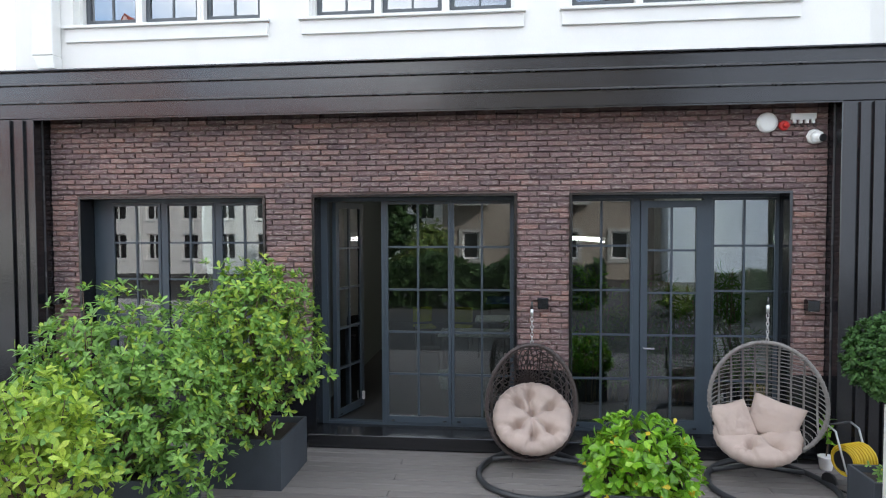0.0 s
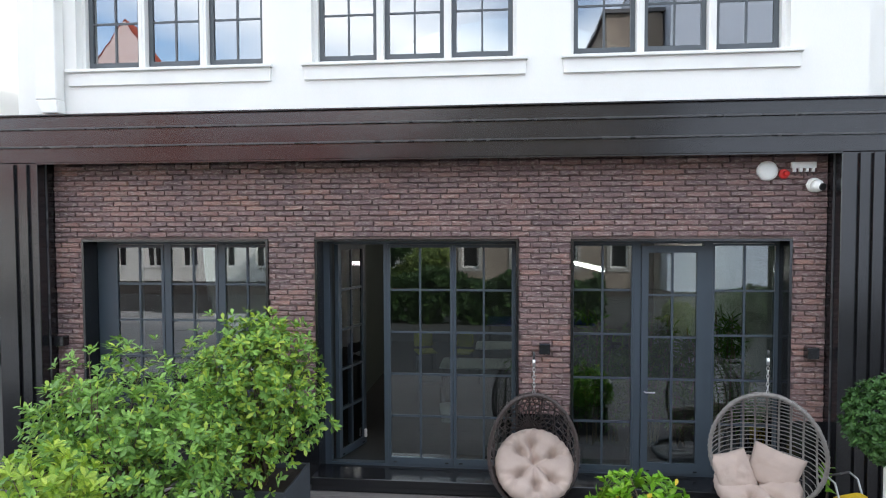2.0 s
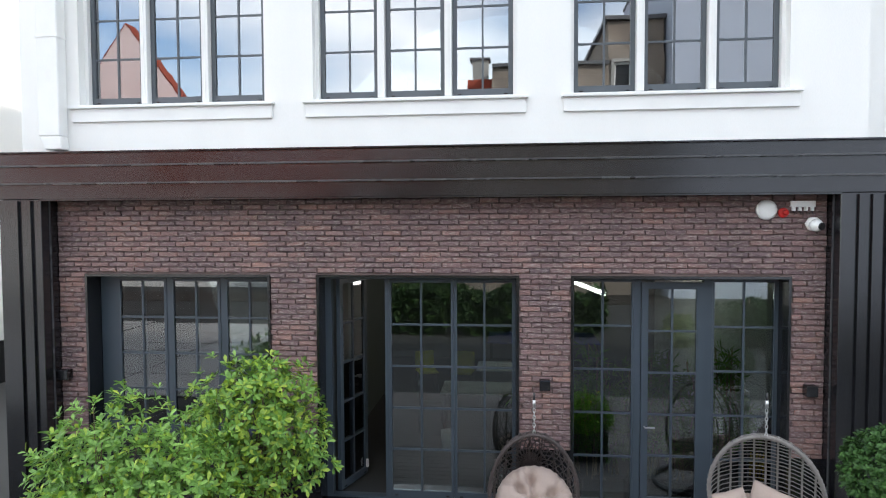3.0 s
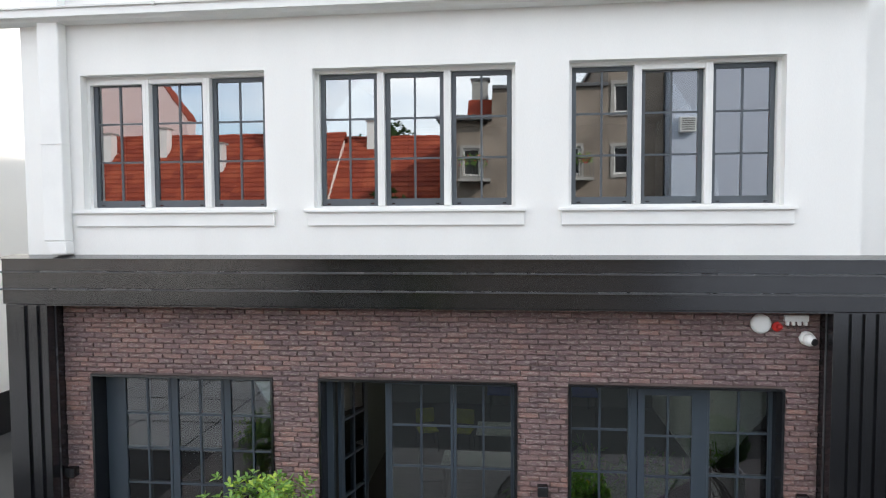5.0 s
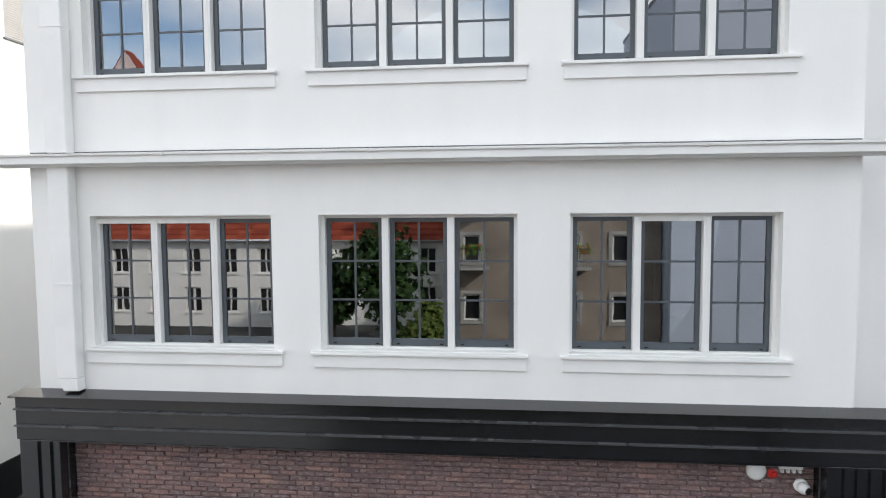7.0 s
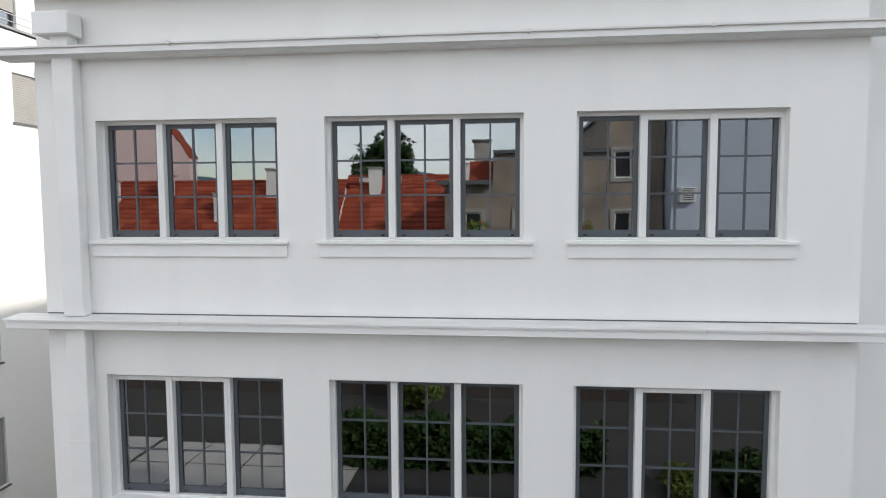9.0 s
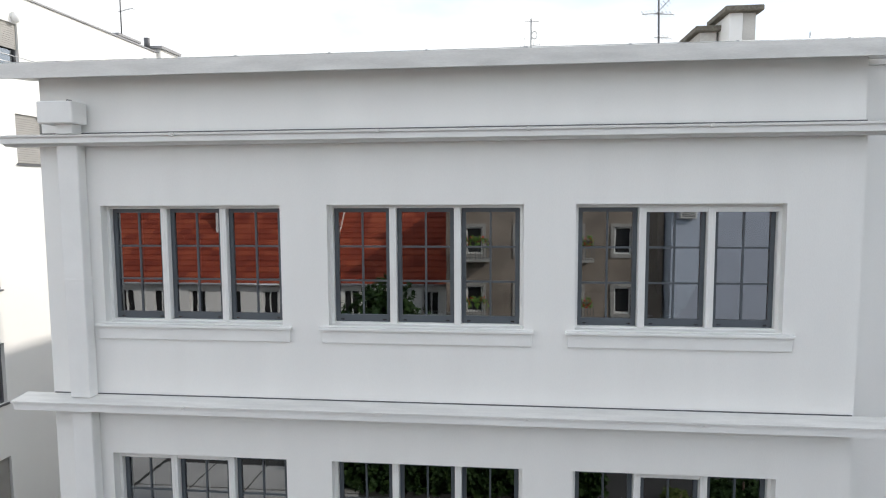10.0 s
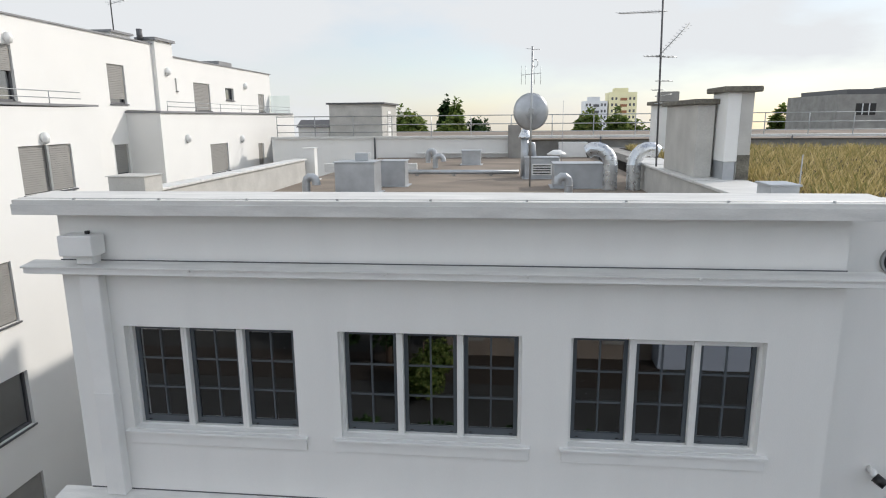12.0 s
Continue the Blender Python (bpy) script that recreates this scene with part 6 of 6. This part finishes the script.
gable_house("white house with a red tiled roof and white chimneys", -38.0, -11.4, -29.0, 11.0, 5.6, 11.2, RENDER_WARM, 11, 1)
gable_house("white house with a red tiled roof beside a tree", -11.3, -3.6, -30.0, 11.0, 5.5, 11.0, RENDER_WARM, 3, 2)
pink = thing("pink_house", "pale pink house with a plain tall gable", "house")
for yy in (-41.0, -41.9):
    bm = bmesh.new()
    prof = [(-36.7, -0.12), (-26.3, -0.12), (-26.3, 13.6), (-31.5, 20.5), (-36.7, 13.6)]
    fa = [bm.verts.new((x, yy, z)) for x, z in prof]
    fb = [bm.verts.new((x, yy - 0.4, z)) for x, z in prof]
    for i in range(5):
        bm.faces.new((fa[i], fb[i], fb[(i + 1) % 5], fa[(i + 1) % 5]))
    bm.faces.new(fa)
    bm.faces.new(fb[::-1])
    part("gable", bm, PINK_RENDER, pink)
part("wall", box(-26.6, -26.3, -41.9, -41.4, -0.12, 13.6), PINK_RENDER, pink)
for s in (-1, 1):
    bm = bmesh.new()
    q = [(-31.5, -41.0, 20.62), (-31.5, -42.4, 20.62), (-31.5 + s * 5.25, -42.4, 13.65), (-31.5 + s * 5.25, -41.0, 13.65)]
    up = [bm.verts.new(p) for p in q]
    dn = [bm.verts.new((x, y, z - 0.18)) for x, y, z in q]
    bm.faces.new(up)
    bm.faces.new(dn[::-1])
    for i in range(4):
        bm.faces.new((up[i], dn[i], dn[(i + 1) % 4], up[(i + 1) % 4]))
    part("roof", bm, ROOF_TILE, pink)
gable_house("far house with a red tiled roof", -16.0, 2.0, -48.0, 12.0, 7.5, 12.4, RENDER_WARM, 6, 4)

old = thing("old_tenement", "old brown-grey rendered tenement with small windows and balconies", "building")
oh = [(x, x + 0.95, z, z + 1.5) for x in (-2.4, 0.4, 3.0, 5.7, ) for z in (1.0, 4.3, 7.6, 10.9)]
part("wall", wall_pieces(-3.5, -0.8, -26.3, -26.0, -0.12, 10.6, [h for h in oh if h[0] < -1 and h[2] < 8]), OLD_RENDER, old)
part("wall", wall_pieces(-0.8, 5.4, -26.3, -26.0, -0.12, 12.3, [h for h in oh if -1 < h[0] < 5 and h[2] < 8]), OLD_RENDER, old)
part("wall", wall_pieces(5.4, 8.3, -26.3, -26.0, -0.12, 14.6, [h for h in oh if h[0] > 5]), OLD_RENDER, old)
part("wall", box(-3.5, -3.2, -38.0, -26.3, -0.12, 10.6), OLD_RENDER, old)
part("wall", box(-0.8, -0.5, -38.0, -26.3, 10.6, 12.3), OLD_RENDER, old)
part("wall", box(5.4, 5.7, -38.0, -26.3, 12.3, 14.6), OLD_RENDER, old)
part("wall", box(8.0, 8.3, -38.0, -26.3, -0.12, 14.6), OLD_RENDER, old)
part("roof", box(-3.8, -0.8, -38.3, -25.4, 10.6, 10.85), SLATE_EDGE, old)
part("roof", box(-0.8, 5.4, -38.3, -25.8, 12.3, 12.48), SLATE_EDGE, old)
part("roof", box(5.2, 8.38, -38.3, -25.8, 14.6, 14.8), SLATE_EDGE, old)
part("mansard", extrude([(-26.6, 10.85), (-27.4, 12.0), (-30.0, 12.0), (-30.0, 10.85)], -2.2, -0.81), ROOF_TILE, old)
part("chimney", box(-1.95, -1.05, -28.2, -27.4, 12.0, 13.1), CONCRETE, old)
part("chimney_cap", box(-2.05, -0.95, -28.3, -27.3, 13.1, 13.22), SLATE_EDGE, old)
part("chimney", box(1.0, 2.1, -29.4, -28.4, 12.48, 13.3), CONCRETE, old)
for h in [h for h in oh if h[0] > 5 or h[2] < 8]:
    w = part("window", wall_pieces(h[0], h[1], -26.2, -26.1, h[2], h[3], [(h[0] + 0.1, h[1] - 0.1, h[2] + 0.1, h[3] - 0.1)]), WHITE_FRAME, old)
    part("pane", box(h[0] + 0.1, h[1] - 0.1, -26.25, -26.23, h[2] + 0.1, h[3] - 0.1), BLACK_PLASTIC, w)
    part("surround", wall_pieces(h[0] - 0.18, h[1] + 0.18, -26.0, -25.93, h[2] - 0.18, h[3] + 0.18, [h]), CONCRETE, w)
for x, z in ((-2.6, 4.1), (-2.6, 7.4), (2.8, 7.4), (2.8, 4.1)):
    b = part("balcony", box(x, x + 1.7, -26.0, -24.9, z - 0.15, z), CONCRETE, old)
    bm = bmesh.new()
    for k in range(12):
        add_box(bm, x + 0.02 + k * 0.15, x + 0.05 + k * 0.15, -24.95, -24.92, z, z + 0.95)
    add_box(bm, x, x + 1.7, -24.96, -24.9, z + 0.95, z + 1.0)
    part("balustrade", bm, SLATE_EDGE, b)
    rng = random.Random(int(x * 10) + 400)
    fo = new("flower_box", leaves_mesh("flower_box", [((x + rng.uniform(0.1, 1.6), -24.9, z + rng.uniform(0.7, 1.2)), (rng.uniform(-1, 1), 0.6, 0.5)) for _ in range(40)], [LEAF_MID, RED_PLASTIC], 0.16, 0.09, 6, rng, odd=0.2))
    fo.parent = b
block = thing("blue_grey_block", "plain blue-grey rendered apartment block", "building")
part("wall", box(8.4, 34.0, -38.0, -24.8, -0.12, 19.0), LAVENDER, block)
part("roof", box(8.35, 34.2, -38.2, -24.6, 19.0, 19.2), SLATE_EDGE, block)
for z in (9.6,):
    ac = part("condenser", box(8.75, 9.55, -24.8, -24.45, z, z + 0.75, 0.02), WHITE_PLASTIC, block)
    for k in range(6):
        part("slat", box(8.83, 9.47, -24.45, -24.43, z + 0.1 + k * 0.11, z + 0.15 + k * 0.11), BLACK_PLASTIC, ac)
for n, (x, y, h, s) in enumerate(((-6.6, -24.0, 7.2, 2.4), (-9.5, -24.5, 5.6, 1.8))):
    tree("tree", "dark leafy tree in the courtyard", x, y, h, s, LEAF_TREE, 500 + n, leaf=0.26, count=1100, trunk_share=0.22, group="trees in the courtyard")
tree("tree", "dark leafy tree in the courtyard", -23.0, -110.0, 21.5, 6.5, LEAF_TREE, 600, leaf=0.9, count=1800, group="trees in the courtyard")
tree("tree", "yellow-green leafy tree in the courtyard", -4.0, -20.0, 3.6, 1.5, LEAF_AUTUMN, 611, leaf=0.2, count=1200, trunk_share=0.10, group="trees in the courtyard")
tree("tree", "small round bush-like tree in the courtyard", 5.7, -12.2, 1.15, 0.7, LEAF_AUTUMN, 613, leaf=0.12, count=900, trunk_share=0.10, group="trees in the courtyard")
tree("tree", "low round tree in the courtyard", 7.7, -12.2, 1.75, 1.15, LEAF_TREE, 612, leaf=0.18, count=1200, trunk_share=0.10, group="trees in the courtyard")
# added soil strip and hedge: they keep sunlit ground out of the glass
solid("hedge_bank", box(-24, 8.5, -26.0, -22.0, -0.119, -0.10), SOIL, "added dark soil strip that dims the mirrored ground", "ground", "structure")
rng = random.Random(88)
screen_hedge_tips = []
for k in range(2600):
    x, y, z = rng.uniform(-7.0, 3.4), rng.uniform(-14.2, -13.2), 2.0 * rng.random() ** 0.7
    z *= 0.85 + 0.3 * noise.noise(Vector((x * 0.6, 0, 0)))
    screen_hedge_tips.append(((x, y, z - 0.1), (rng.uniform(-0.6, 0.6), rng.uniform(-0.2, 1.0), rng.uniform(0, 1))))
tagged(new("hedge", leaves_mesh("hedge", screen_hedge_tips, [LEAF_TREE], 0.24, 0.13, 7, rng)), "added dark green hedge that keeps the door glass dark", "hedge", kind="stuff")
yard = solid("pavement_yard", box(-14.2, -5.4, -15.2, -5.0, -0.119, -0.105), ASPHALT, "pale paved yard beside the terrace", "paving", "structure")
for i in range(4):
    for j in range(5):
        part("slab", box(-14.1 + i * 2.17, -12.0 + i * 2.17, -15.1 + j * 2.02, -13.16 + j * 2.02, -0.105, -0.09), PAVING, yard)
# far hills behind the town
bm = bmesh.new()
n = 40
low = [bm.verts.new((-900 + 1800 * k / n, -1400, -5)) for k in range(n + 1)]
top = [bm.verts.new((-900 + 1800 * k / n, -1500, 75 + 50 * noise.noise(Vector((k * 0.23, 3.0, 0))))) for k in range(n + 1)]
for k in range(n):
    bm.faces.new((low[k], low[k + 1], top[k + 1], top[k]))
solid("backdrop_hills", bm, HILL, "far wooded hills behind the town", "hills", "structure")
# ---- deck boards ----
deck = thing("floor_deck", "grey composite terrace decking laid in long boards", "decking", kind="structure")
part("substructure", box(-6.6, 6.0, -5.6, -0.005, -0.118, -0.03), BLACK_PLASTIC, deck)
rng = random.Random(3)
board_meshes = {}
y = -0.215
row = 0
while y > -5.4:
    x = -6.6 - (row % 3) * 1.3
    while x < 6.0:
        a, b = max(x, -6.6), min(x + 4.0, 6.0)
        if b - a > 0.05:
            key = round(b - a, 3)
            if key not in board_meshes:
                bm = bmesh.new()
                add_box(bm, 0, key - 0.006, -0.134, 0, -0.03, 0.0, 0.005)
                board_meshes[key] = mesh_of("deck_board", bm, DECK)
            o = new("deck_board", board_meshes[key])
            o.parent = deck
            o.location = (a, y, rng.uniform(-0.0015, 0.0015))
        x += 4.0
    y -= 0.147
    row += 1

# ---- bricks of the ground-floor wall ----
COURSE, PITCH, JOINT = 0.0682, 0.250, 0.011
rng = random.Random(12)
spans = []
z = 0.362
row = 0
while z < 4.175:
    top = min(z + COURSE - JOINT, 4.175)
    blocked = sorted((h[0] - 0.001, h[1] + 0.001) for h in GROUND if h[2] < top and h[3] > z + 0.004)
    free, at = [], -6.03
    for a, b in blocked + [(3.79, 3.79)]:
        if a > at:
            free.append((at, a))
        at = max(at, b)
    shift = (row % 2) * PITCH / 2 + rng.uniform(-0.035, 0.035)
    slip = [rng.uniform(-0.013, 0.013) for _ in range(60)]
    for a, b in free:
        k = math.floor((a + 6.2 - shift) / PITCH)
        while True:
            x0 = -6.2 + shift + k * PITCH + slip[k + 2]
            if x0 >= b:
                break
            p, q = max(x0, a + 0.001), min(x0 + PITCH - slip[k + 2] + slip[k + 3] - JOINT, b - 0.001)
            if q - p > 0.03:
                spans.append((p, q, z, top))
            k += 1
    z += COURSE
    row += 1


def brick_verts(w, h, rng):
    """A hand-struck brick: chamfered face with uneven arrises."""
    j = lambda s: rng.uniform(-s, s) * 1.9
    c = 0.007
    back = [(0, 0.014, 0), (w, 0.014, 0), (w, 0.014, h), (0, 0.014, h)]
    mid = [(j(0.0015), 0.0, j(0.002)), (w + j(0.0015), 0.0, j(0.002)), (w + j(0.0015), 0.0, h + j(0.002)), (j(0.0015), 0.0, h + j(0.002))]
    d = 0.006 + rng.uniform(0, 0.014)
    face = [(c + j(0.003), -d + j(0.002), c + j(0.003)), (w - c + j(0.003), -d + j(0.002), c + j(0.003)), (w - c + j(0.003), -d + j(0.002), h - c + j(0.003)), (c + j(0.003), -d + j(0.002), h - c + j(0.003))]
    centre = [(w * rng.uniform(0.35, 0.65), -d - rng.uniform(0.0, 0.004), h * 0.5)]
    v = back + mid + face + centre
    f = []
    for k in range(4):
        m = (k + 1) % 4
        f += [(k, m, 4 + m, 4 + k), (4 + k, 4 + m, 8 + m, 8 + k), (8 + k, 8 + m, 12)]
    return v, f


# the courses over the middle doorway are single pieces; the others are joined
single = [s for s in spans if -2.6 < s[0] < 1.0 and s[2] > 3.2][:300]
chosen = set(single)
shapes = {}
for x0, x1, z0, z1 in single:
    key = (round(x1 - x0, 2), round(z1 - z0, 3), rng.randrange(6))
    if key not in shapes:
        v, f = brick_verts(x1 - x0, z1 - z0, rng)
        me = bpy.data.meshes.new("brick")
        me.from_pydata(v, [], f)
        me.materials.append(BRICK)
        shapes[key] = me
    o = new("brick", shapes[key])
    o.parent = wall_brick
    o.location = (x0, rng.uniform(-0.002, 0.002), z0)
vs, fs = [], []
for s in spans:
    if s in chosen:
        continue
    v, f = brick_verts(s[1] - s[0], s[3] - s[2], rng)
    i, dy = len(vs), rng.uniform(-0.002, 0.002)
    vs += [(a + s[0], b + dy, c + s[2]) for a, b, c in v]
    fs += [tuple(q + i for q in t) for t in f]
me = bpy.data.meshes.new("brickwork")
me.from_pydata(vs, [], fs)
me.materials.append(BRICK_REST)
rest = new("brickwork", me)
rest.parent = wall_brick
rest["kind"] = "stuff"
